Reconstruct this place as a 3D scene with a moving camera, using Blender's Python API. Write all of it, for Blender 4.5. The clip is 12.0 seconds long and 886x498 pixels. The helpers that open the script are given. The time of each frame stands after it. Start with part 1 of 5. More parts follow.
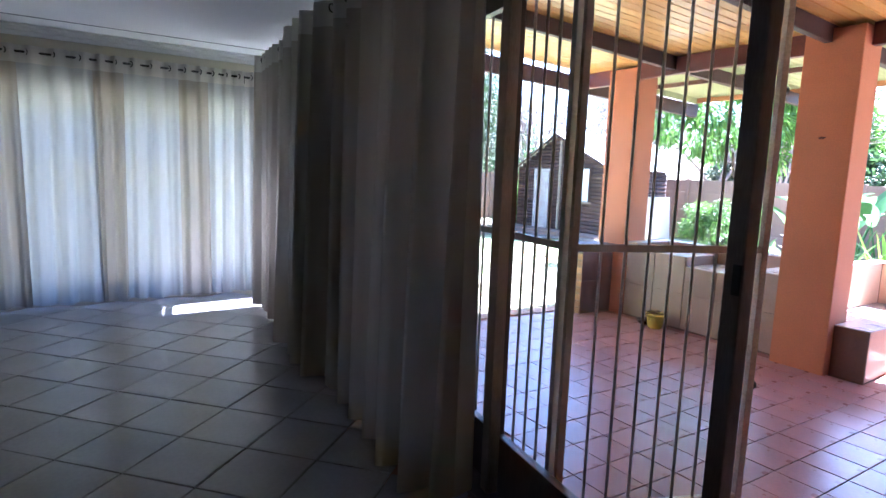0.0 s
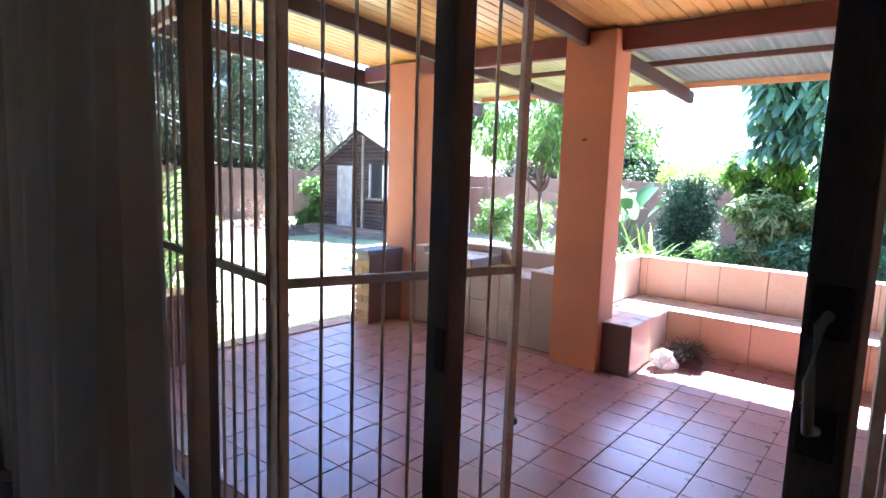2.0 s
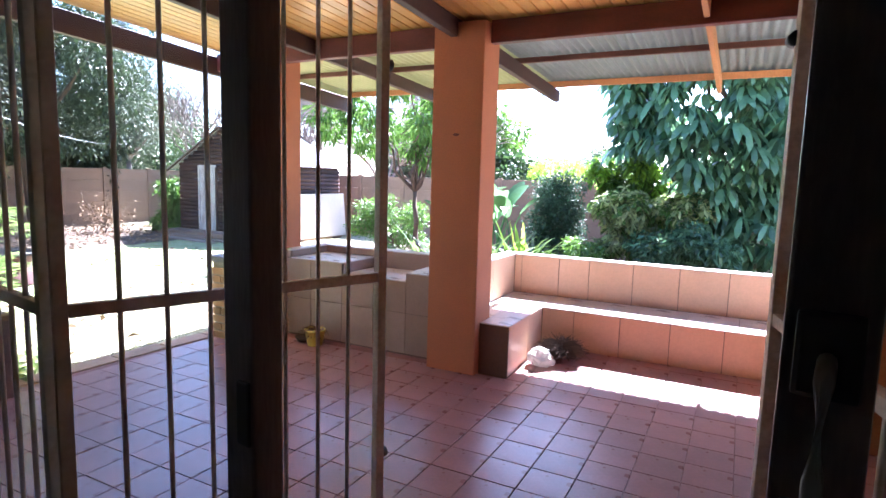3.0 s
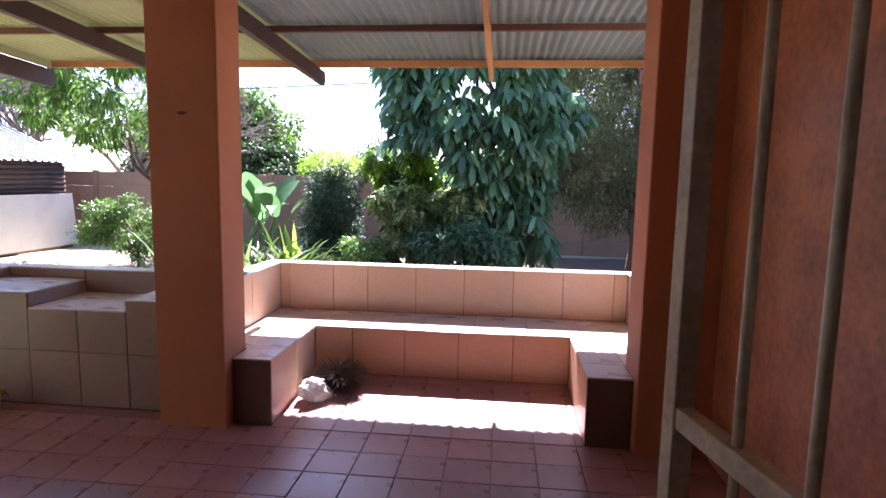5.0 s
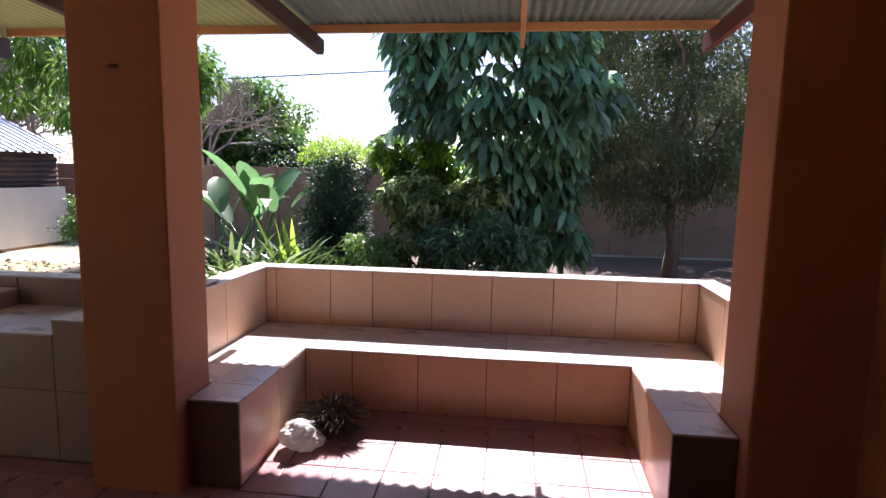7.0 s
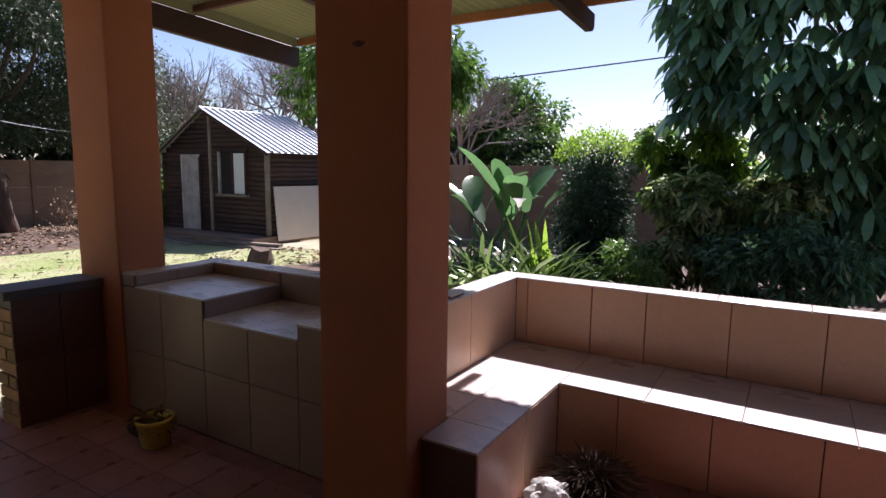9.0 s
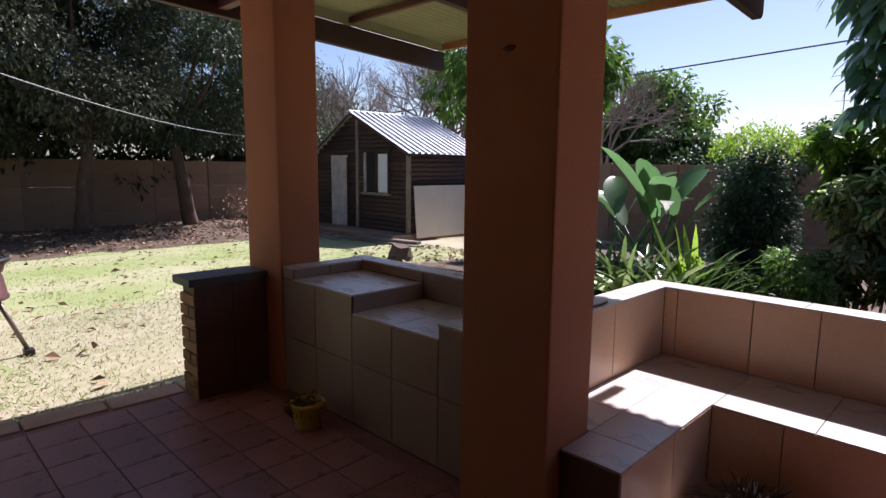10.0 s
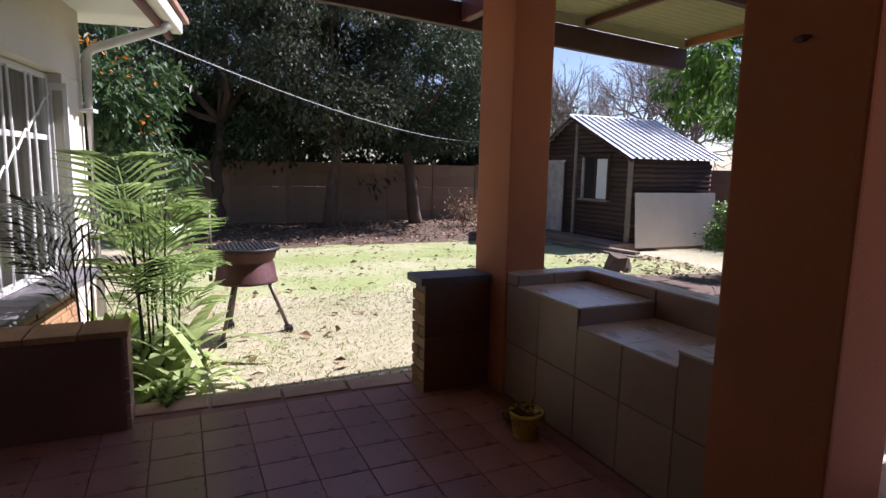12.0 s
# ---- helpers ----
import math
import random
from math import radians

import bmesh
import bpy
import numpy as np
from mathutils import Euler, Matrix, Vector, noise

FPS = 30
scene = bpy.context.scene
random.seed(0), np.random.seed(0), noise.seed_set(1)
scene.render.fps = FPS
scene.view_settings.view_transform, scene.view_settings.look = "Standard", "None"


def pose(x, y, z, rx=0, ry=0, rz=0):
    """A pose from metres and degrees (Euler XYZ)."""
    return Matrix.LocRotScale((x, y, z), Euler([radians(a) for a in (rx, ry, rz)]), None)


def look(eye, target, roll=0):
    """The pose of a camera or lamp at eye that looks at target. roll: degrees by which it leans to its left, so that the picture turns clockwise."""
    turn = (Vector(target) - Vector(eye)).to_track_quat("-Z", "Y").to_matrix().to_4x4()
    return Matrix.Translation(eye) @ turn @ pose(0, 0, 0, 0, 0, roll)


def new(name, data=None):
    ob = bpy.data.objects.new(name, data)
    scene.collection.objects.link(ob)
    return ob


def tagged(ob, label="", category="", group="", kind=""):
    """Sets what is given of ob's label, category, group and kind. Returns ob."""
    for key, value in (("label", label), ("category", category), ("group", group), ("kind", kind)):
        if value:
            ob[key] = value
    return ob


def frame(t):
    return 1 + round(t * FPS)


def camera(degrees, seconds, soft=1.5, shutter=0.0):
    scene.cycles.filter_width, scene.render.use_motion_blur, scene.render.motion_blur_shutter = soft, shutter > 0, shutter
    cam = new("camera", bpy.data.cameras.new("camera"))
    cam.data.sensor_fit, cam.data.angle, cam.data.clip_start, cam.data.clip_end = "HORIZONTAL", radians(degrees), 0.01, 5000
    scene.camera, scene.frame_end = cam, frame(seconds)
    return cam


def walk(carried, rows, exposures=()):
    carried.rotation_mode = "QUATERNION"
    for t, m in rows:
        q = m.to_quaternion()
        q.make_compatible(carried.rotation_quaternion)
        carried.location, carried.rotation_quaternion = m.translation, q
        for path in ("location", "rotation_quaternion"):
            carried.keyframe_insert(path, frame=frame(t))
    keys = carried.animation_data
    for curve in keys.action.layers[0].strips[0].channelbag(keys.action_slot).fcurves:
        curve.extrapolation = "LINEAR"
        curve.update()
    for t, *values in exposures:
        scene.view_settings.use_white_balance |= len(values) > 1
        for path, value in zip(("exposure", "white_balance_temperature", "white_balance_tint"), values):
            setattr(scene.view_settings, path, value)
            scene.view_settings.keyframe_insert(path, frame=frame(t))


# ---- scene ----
cam = camera(75.3, 12.0)
PATH = [
    (0, (0.397, 0.113, 1.474), (-1.274, 1.181, 1.211), 2.1),
    (0.5, (0.322, 0.282, 1.49), (-1.256, 1.482, 1.227), 2.0),
    (1, (0.276, 0.459, 1.516), (-1.244, 1.73, 1.242), 2.3),
    (1.5, (0.254, 0.606, 1.517), (-1.168, 1.987, 1.25), 2.3),
    (2, (0.212, 0.756, 1.539), (-1.045, 2.29, 1.282), 1.9),
    (2.5, (0.138, 0.902, 1.524), (-0.943, 2.567, 1.278), 1.8),
    (3, (0.093, 1.042, 1.515), (-0.816, 2.807, 1.272), 1.6),
    (3.5, (0.055, 1.265, 1.523), (-0.708, 3.098, 1.278), 1.4),
    (5.5, (-0.118, 2.064, 1.481), (-0.226, 4.046, 1.238), 1.1),
    (6, (-0.179, 2.289, 1.442), (-0.277, 4.271, 1.191), 1.1),
    (6.5, (-0.183, 2.532, 1.436), (-0.325, 4.511, 1.181), 1.1),
    (8.5, (-0.441, 3.284, 1.417), (-1.23, 5.103, 1.15), 0.8),
    (9, (-0.509, 3.37, 1.411), (-1.541, 5.061, 1.139), 0.7),
    (9.5, (-0.532, 3.357, 1.425), (-1.755, 4.916, 1.151), 1.0),
    (10, (-0.554, 3.357, 1.433), (-1.947, 4.765, 1.151), 0.6),
    (10.5, (-0.596, 3.348, 1.437), (-2.123, 4.608, 1.156), 0.8),
    (11, (-0.629, 3.35, 1.437), (-2.267, 4.462, 1.155), 0.7),
    (11.5, (-0.657, 3.332, 1.44), (-2.389, 4.294, 1.161), 0.9),
    (12, (-0.691, 3.311, 1.447), (-2.491, 4.136, 1.168), 1.2),
]
walk(cam, [(t, look(*p)) for t, *p in PATH],
     [(0, 4.5, 4930, 23), (1.5, 4.38, 5030, 23), (2.5, 4.05, 5200, 23), (3.5, 3.42, 5400, 25), (5.5, 2.65, 5800, 30), (6.5, 2.25, 5900, 27),
      (8.5, 1.22, 6000, 27), (10.0, 0.9, 5950, 25), (12, 1.03, 5850, 27)])

# ---- light ----
SUN = Vector((-0.06, 1.0, 1.09)).normalized()
world = bpy.data.worlds.new("world")
scene.world = world
world.use_nodes = True
wn = world.node_tree.nodes
sky = wn.new("ShaderNodeTexSky")
sky.sky_type = "NISHITA"
sky.sun_disc = False
sky.sun_elevation = math.asin(SUN.z)
sky.sun_rotation = math.atan2(SUN.x, SUN.y)
wn["Background"].inputs[1].default_value = 0.068
sky.air_density, sky.dust_density, sky.ozone_density = 1.0, 0.6, 1.5
world.node_tree.links.new(sky.outputs[0], wn["Background"].inputs[0])
sun = new("sun", bpy.data.lights.new("sun", "SUN"))
sun.data.energy, sun.data.angle, sun.data.color = 5.0, radians(0.5), (1.0, 0.95, 0.87)
sun.matrix_world = look(SUN * 30, (0, 0, 0))


# ---- materials ----
def material(name, color, rough=0.7, vary=0.25, size=4.0, grain=60.0, bump=0.15, metal=0.0, stain=None, islands=0.0,
             stretch=(1, 1, 1), translucent=0.0, coat=0.0):
    """A surface with two scales of variation, fine relief, and optional stain colour and differences from piece to piece."""
    m = bpy.data.materials.new(name)
    m.use_nodes = True
    nt = m.node_tree
    n, l = nt.nodes, nt.links
    b = n["Principled BSDF"]
    co = n.new("ShaderNodeTexCoord")
    mp = n.new("ShaderNodeMapping")
    mp.inputs["Scale"].default_value = stretch
    l.new(co.outputs["Object"], mp.inputs[0])
    big = n.new("ShaderNodeTexNoise")
    big.inputs["Scale"].default_value, big.inputs["Detail"].default_value = size, 5
    fine = n.new("ShaderNodeTexNoise")
    fine.inputs["Scale"].default_value, fine.inputs["Detail"].default_value = grain, 3
    l.new(mp.outputs[0], big.inputs["Vector"])
    l.new(mp.outputs[0], fine.inputs["Vector"])
    ramp = n.new("ShaderNodeValToRGB")
    dark = stain or tuple(c * (1 - vary * 1.6) for c in color)
    ramp.color_ramp.elements[0].position, ramp.color_ramp.elements[1].position = 0.3, 0.62
    ramp.color_ramp.elements[0].color, ramp.color_ramp.elements[1].color = (*dark, 1), (*color, 1)
    mixv = n.new("ShaderNodeMath")
    mixv.operation = "MULTIPLY_ADD"
    mixv.inputs[1].default_value = 0.35
    l.new(fine.outputs[0], mixv.inputs[0])
    off = n.new("ShaderNodeMath")
    off.operation = "MULTIPLY"
    off.inputs[1].default_value = 0.65
    l.new(big.outputs[0], off.inputs[0])
    l.new(off.outputs[0], mixv.inputs[2])
    l.new(mixv.outputs[0], ramp.inputs[0])
    out = ramp.outputs[0]
    if islands:
        geo = n.new("ShaderNodeNewGeometry")
        info = n.new("ShaderNodeObjectInfo")
        add = n.new("ShaderNodeMath")
        add.operation = "ADD"
        l.new(geo.outputs["Random Per Island"], add.inputs[0])
        l.new(info.outputs["Random"], add.inputs[1])
        fr = n.new("ShaderNodeMath")
        fr.operation = "FRACT"
        l.new(add.outputs[0], fr.inputs[0])
        mr = n.new("ShaderNodeMapRange")
        mr.inputs["To Min"].default_value, mr.inputs["To Max"].default_value = 1 - islands, 1 + islands
        l.new(fr.outputs[0], mr.inputs[0])
        hs = n.new("ShaderNodeHueSaturation")
        l.new(mr.outputs[0], hs.inputs["Value"])
        l.new(out, hs.inputs["Color"])
        out = hs.outputs[0]
    l.new(out, b.inputs["Base Color"])
    b.inputs["Metallic"].default_value = metal
    rr = n.new("ShaderNodeMapRange")
    rr.inputs["To Min"].default_value, rr.inputs["To Max"].default_value = max(rough - 0.12, 0.03), min(rough + 0.12, 1)
    l.new(big.outputs[0], rr.inputs[0])
    l.new(rr.outputs[0], b.inputs["Roughness"])
    if coat:
        b.inputs["Coat Weight"].default_value = coat
        b.inputs["Coat Roughness"].default_value = 0.2
    if bump:
        bp = n.new("ShaderNodeBump")
        bp.inputs["Strength"].default_value, bp.inputs["Distance"].default_value = bump, 0.01
        l.new(mixv.outputs[0], bp.inputs["Height"])
        l.new(bp.outputs[0], b.inputs["Normal"])
    if translucent:
        tr = n.new("ShaderNodeBsdfTranslucent")
        l.new(out, tr.inputs[0])
        mx = n.new("ShaderNodeMixShader")
        mx.inputs[0].default_value = translucent
        l.new(b.outputs[0], mx.inputs[1])
        l.new(tr.outputs[0], mx.inputs[2])
        l.new(mx.outputs[0], n["Material Output"].inputs[0])
    return m


def glass_material(name, tint=(0.93, 0.95, 0.94)):
    m = bpy.data.materials.new(name)
    m.use_nodes = True
    n, l = m.node_tree.nodes, m.node_tree.links
    clear, gloss, mx = n.new("ShaderNodeBsdfTransparent"), n.new("ShaderNodeBsdfGlossy"), n.new("ShaderNodeMixShader")
    lw, po, ma = n.new("ShaderNodeLayerWeight"), n.new("ShaderNodeMath"), n.new("ShaderNodeMath")
    lw.inputs[0].default_value = 0.5
    po.operation, ma.operation = "POWER", "MULTIPLY_ADD"
    po.inputs[1].default_value, ma.inputs[1].default_value, ma.inputs[2].default_value = 5.0, 0.5, 0.025
    l.new(lw.outputs["Facing"], po.inputs[0])
    l.new(po.outputs[0], ma.inputs[0])
    clear.inputs[0].default_value = (*tint, 1)
    gloss.inputs["Roughness"].default_value = 0.02
    l.new(ma.outputs[0], mx.inputs[0])
    l.new(clear.outputs[0], mx.inputs[1])
    l.new(gloss.outputs[0], mx.inputs[2])
    l.new(mx.outputs[0], n["Material Output"].inputs[0])
    return m


SALMON = material("salmon_plaster", (0.57, 0.215, 0.10), 0.75, 0.16, 1.6, 90, 0.25)
SALMON_WORN = material("worn_salmon_plaster", (0.60, 0.225, 0.10), 0.45, 0.3, 3.4, 26, 0.9, stain=(0.22, 0.075, 0.04))
CREAM = material("cream_wall_paint", (0.66, 0.60, 0.50), 0.8, 0.1, 1.3, 80, 0.2)
WHITE = material("white_ceiling_paint", (0.78, 0.78, 0.78), 0.85, 0.05, 0.8, 60, 0.08)
OLIVE = material("beige_wall_paint", (0.62, 0.57, 0.44), 0.8, 0.08, 1.0, 80, 0.1)
PATIO_TILE = material("terracotta_floor_tile", (0.39, 0.20, 0.185), 0.3, 0.18, 3.5, 45, 0.12, islands=0.1)
GROUT = material("dark_grout", (0.36, 0.185, 0.17), 0.9, 0.3, 8, 90, 0.3)
ROOM_TILE = material("glossy_beige_floor_tile", (0.33, 0.32, 0.325), 0.2, 0.12, 2.2, 40, 0.05, islands=0.05)
ROOM_GROUT = material("room_grout", (0.15, 0.135, 0.12), 0.9, 0.2, 8, 90, 0.3)
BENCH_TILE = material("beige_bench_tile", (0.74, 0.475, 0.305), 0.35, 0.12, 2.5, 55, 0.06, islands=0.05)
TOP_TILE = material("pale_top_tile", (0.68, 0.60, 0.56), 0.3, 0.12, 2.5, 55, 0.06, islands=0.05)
# bench tile darkened and greyed: the counter's shade is mixed into the colour
SHADED_COUNTER_TILE = material("shade_darkened_counter_tile", (0.38, 0.27, 0.215), 0.35, 0.12, 2.5, 55, 0.06, islands=0.05)
BENCH_GROUT = material("bench_grout", (0.19, 0.12, 0.09), 0.9, 0.2, 10, 80, 0.2)
BEAM = material("red_brown_beam", (0.17, 0.045, 0.035), 0.5, 0.3, 3, 40, 0.2, stretch=(1, 1, 4))
RAFTER = material("dark_rafter", (0.075, 0.035, 0.03), 0.6, 0.3, 3, 40, 0.2)
ORANGE_WOOD = material("orange_batten", (0.50, 0.22, 0.08), 0.6, 0.25, 3, 50, 0.2)
DARK_ORANGE = material("brown_orange_batten", (0.14, 0.055, 0.035), 0.6, 0.25, 3, 50, 0.2)
ZINC = material("galvanised_sheet", (0.24, 0.265, 0.265), 0.5, 0.18, 1.8, 30, 0.06, metal=0.2)
FIBRE = material("greenish_translucent_sheet", (0.44, 0.46, 0.24), 0.5, 0.12, 2, 30, 0.05, translucent=0.09)
HUT_ROOF = material("hut_roof_sheet", (0.60, 0.62, 0.64), 0.45, 0.12, 1.5, 20, 0.05, metal=0.3)
DOOR_WOOD = material("dark_door_wood", (0.17, 0.125, 0.115), 0.42, 0.35, 2.5, 50, 0.2, stretch=(4, 4, 0.6))
POST_WOOD = material("brown_post_wood", (0.55, 0.42, 0.33), 0.5, 0.3, 2.5, 50, 0.2, stretch=(4, 4, 0.6))
BAR = material("cream_gate_paint", (0.80, 0.73, 0.66), 0.45, 0.25, 6, 70, 0.25, stain=(0.42, 0.33, 0.26))
STEEL = material("brushed_steel", (0.55, 0.53, 0.5), 0.3, 0.15, 8, 60, 0.05, metal=1.0)
HANDLE = material("dark_polished_metal", (0.34, 0.32, 0.30), 0.3, 0.2, 8, 60, 0.05, metal=0.8)
BLACK = material("black_iron", (0.02, 0.02, 0.022), 0.5, 0.2, 6, 60, 0.1)
CURTAIN = material("beige_curtain_cloth", (0.41, 0.365, 0.315), 0.85, 0.12, 1.5, 240, 0.2, translucent=0.30, stretch=(3, 3, 0.25))
SHEER = material("pale_curtain_cloth", (0.49, 0.49, 0.49), 0.9, 0.18, 1.2, 240, 0.15, translucent=0.38, stretch=(3, 3, 0.3))
NET = material("white_net_cloth", (0.80, 0.80, 0.78), 0.9, 0.1, 1.2, 240, 0.15, translucent=0.35, stretch=(3, 3, 0.3))
HEADER = material("curtain_header", (0.60, 0.57, 0.52), 0.9, 0.1, 3, 200, 0.2, translucent=0.45)
BRICK = material("face_brick", (0.47, 0.27, 0.13), 0.85, 0.3, 5, 60, 0.4, islands=0.2)
EDGE_BRICK = material("edging_brick", (0.58, 0.38, 0.27), 0.85, 0.25, 5, 60, 0.4, islands=0.15)
MORTAR = material("mortar", (0.30, 0.27, 0.23), 0.95, 0.2, 10, 80, 0.4)
SLATE = material("grey_sill_tile", (0.17, 0.16, 0.17), 0.6, 0.25, 5, 60, 0.2)
DARK_TILE = material("brown_wall_tile", (0.20, 0.11, 0.085), 0.4, 0.2, 3, 60, 0.1, islands=0.08)
WHITE_METAL = material("white_painted_steel", (0.76, 0.75, 0.72), 0.45, 0.1, 5, 60, 0.1)
GLASS = glass_material("clear_glass")
LAWN = material("lawn_soil", (0.46, 0.40, 0.29), 0.95, 0.3, 0.55, 14, 0.7, stain=(0.20, 0.22, 0.08))
GREEN_GRASS = material("green_grass_blade", (0.24, 0.34, 0.08), 0.8, 0.2, 0.5, 9, 0, islands=0.35, stain=(0.36, 0.38, 0.16), translucent=0.3)
DRY_GRASS = material("dry_grass_blade", (0.66, 0.58, 0.45), 0.8, 0.2, 0.5, 9, 0, islands=0.35, stain=(0.25, 0.30, 0.09), translucent=0.3)
SOIL = material("bed_soil", (0.13, 0.085, 0.06), 0.95, 0.35, 2, 30, 0.8)
LITTER = material("dry_leaf", (0.34, 0.22, 0.13), 0.85, 0.3, 3, 30, 0, islands=0.5)
CONCRETE = material("precast_wall", (0.30, 0.195, 0.135), 0.9, 0.25, 1.2, 40, 0.4, islands=0.08)
LOG = material("dark_hut_timber", (0.085, 0.045, 0.035), 0.8, 0.4, 3, 50, 0.4, stretch=(0.5, 1, 6), islands=0.3)
HUT_DOOR = material("weathered_white_door", (0.55, 0.52, 0.50), 0.7, 0.3, 4, 30, 0.3, stain=(0.25, 0.20, 0.18))
BOARD = material("pale_board", (0.62, 0.54, 0.47), 0.6, 0.12, 1.5, 40, 0.1)
TIMBER = material("grey_weathered_timber", (0.30, 0.24, 0.19), 0.85, 0.35, 3, 40, 0.4, islands=0.2)
BARK = material("bark", (0.13, 0.085, 0.065), 0.95, 0.35, 5, 40, 0.8, stretch=(3, 3, 0.6))
PALE_BARK = material("pale_bark", (0.27, 0.22, 0.20), 0.9, 0.3, 5, 40, 0.4)
BRAAI = material("rusted_drum_steel", (0.13, 0.055, 0.055), 0.6, 0.35, 4, 50, 0.3, metal=0.4)
BRAAI_LEG = material("worn_pipe", (0.20, 0.16, 0.14), 0.5, 0.3, 6, 60, 0.2, metal=0.5)
YELLOW = material("yellow_plastic", (0.80, 0.68, 0.12), 0.4, 0.12, 6, 60, 0.05)
PLASTIC_BAG = material("white_plastic_bag", (0.75, 0.73, 0.70), 0.4, 0.15, 12, 60, 0.2, translucent=0.3)
DRY_BRUSH = material("dark_dry_straw", (0.10, 0.065, 0.045), 0.9, 0.3, 10, 60, 0, islands=0.4)
CABLE = material("grey_cable", (0.35, 0.35, 0.36), 0.6, 0.1)
DARK_CABLE = material("dark_cable", (0.05, 0.07, 0.1), 0.6, 0.1)
FLOWER = material("white_petal", (0.8, 0.78, 0.74), 0.6, 0.08, 5, 30, 0, translucent=0.3)
ORANGE_PETAL = material("orange_petal", (0.75, 0.25, 0.03), 0.6, 0.1, 5, 30, 0, translucent=0.3)
FAR_ROOF = material("far_roof", (0.35, 0.2, 0.15), 0.8, 0.2)


def leaf_material(name, color, rough=0.5, translucent=0.35, islands=0.35):
    return material(name, color, rough, 0.2, 1.2, 25, 0, islands=islands, translucent=translucent)


LEAF_DARK = leaf_material("dark_tree_leaf", (0.048, 0.075, 0.032), 0.55, 0.25, 0.55)
LEAF_OLIVE = leaf_material("olive_tree_leaf", (0.105, 0.12, 0.07), 0.55, 0.25, 0.55)
LEAF_SILVER = leaf_material("grey_green_leaf", (0.13, 0.16, 0.10), 0.5, 0.3)
LEAF_UMBRELLA = leaf_material("glossy_umbrella_leaf", (0.115, 0.225, 0.11), 0.24, 0.35, 0.45)
LEAF_BRIGHT = leaf_material("bright_yellow_green_leaf", (0.27, 0.44, 0.05), 0.45, 0.6)
LEAF_BUSH = leaf_material("dense_bush_leaf", (0.06, 0.115, 0.035), 0.5, 0.3)
LEAF_COLUMN = leaf_material("fine_blue_green_leaf", (0.07, 0.135, 0.075), 0.5, 0.35, 0.5)
LEAF_VARIEGATED = leaf_material("variegated_leaf", (0.42, 0.48, 0.20), 0.35, 0.55, 0.6)
LEAF_BANANA = leaf_material("strelitzia_leaf", (0.12, 0.25, 0.09), 0.32, 0.45, 0.35)
LEAF_STRAP = leaf_material("strap_leaf", (0.15, 0.23, 0.07), 0.3, 0.4, 0.6)
LEAF_MANGO = leaf_material("long_drooping_leaf", (0.12, 0.23, 0.04), 0.4, 0.45, 0.4)
LEAF_FEATHER = leaf_material("fine_feathery_leaf", (0.085, 0.105, 0.045), 0.6, 0.3, 0.4)
LEAF_PALM = leaf_material("palm_leaflet", (0.30, 0.42, 0.13), 0.28, 0.45, 0.35)
# near black: patio roof shade painted into the fronds; palm stems reuse it
LEAF_PALM_DARK = leaf_material("shade_dark_palm_leaflet", (0.03, 0.035, 0.02), 0.9, 0.06, 0.3)
LEAF_BROAD = leaf_material("broad_pale_leaf", (0.45, 0.55, 0.22), 0.4, 0.4, 0.35)


# ---- building blocks ----
def mesh_of(bm, name, mat, smooth=False):
    me = bpy.data.meshes.new(name)
    bm.to_mesh(me)
    bm.free()
    me.materials.append(mat)
    if smooth:
        me.polygons.foreach_set("use_smooth", [True] * len(me.polygons))
    return me


def part(name, bm, mat, parent=None, label="", smooth=False):
    """Links a bmesh, or a ready mesh, as one mesh object under a thing or a part."""
    me = bm if isinstance(bm, bpy.types.Mesh) else mesh_of(bm, name, mat, smooth)
    ob = new(name, me)
    if parent is not None:
        ob.parent = parent
    if label:
        tagged(ob, label)
    return ob


def thing(name, label, category, at=(0, 0, 0), group="", kind="", turn=0.0):
    ob = new(name)
    ob.empty_display_size = 0.1
    ob.matrix_basis = pose(*at, 0, 0, turn)
    return tagged(ob, label, category, group, kind)


def box(x0, x1, y0, y1, z0, z1, bevel=0.0, bm=None, m=None):
    bm = bm or bmesh.new()
    made = bmesh.ops.create_cube(bm, size=1.0)
    t = Matrix.Translation(((x0 + x1) / 2, (y0 + y1) / 2, (z0 + z1) / 2)) @ Matrix.Diagonal((x1 - x0, y1 - y0, z1 - z0, 1))
    bmesh.ops.transform(bm, matrix=(m @ t) if m else t, verts=made["verts"])
    if bevel:
        edges = list({e for v in made["verts"] for e in v.link_edges})
        bmesh.ops.bevel(bm, geom=edges, offset=bevel, segments=2, affect="EDGES", profile=0.6)
    return bm


def rod(a, b, r0, r1=None, sides=8, bm=None, caps=True):
    """A round bar from a to b."""
    bm = bm or bmesh.new()
    a, b = Vector(a), Vector(b)
    m = Matrix.Translation((a + b) / 2) @ (b - a).to_track_quat("Z", "Y").to_matrix().to_4x4()
    bmesh.ops.create_cone(bm, cap_ends=caps, segments=sides, radius1=r0, radius2=r0 if r1 is None else r1, depth=(b - a).length, matrix=m)
    return bm


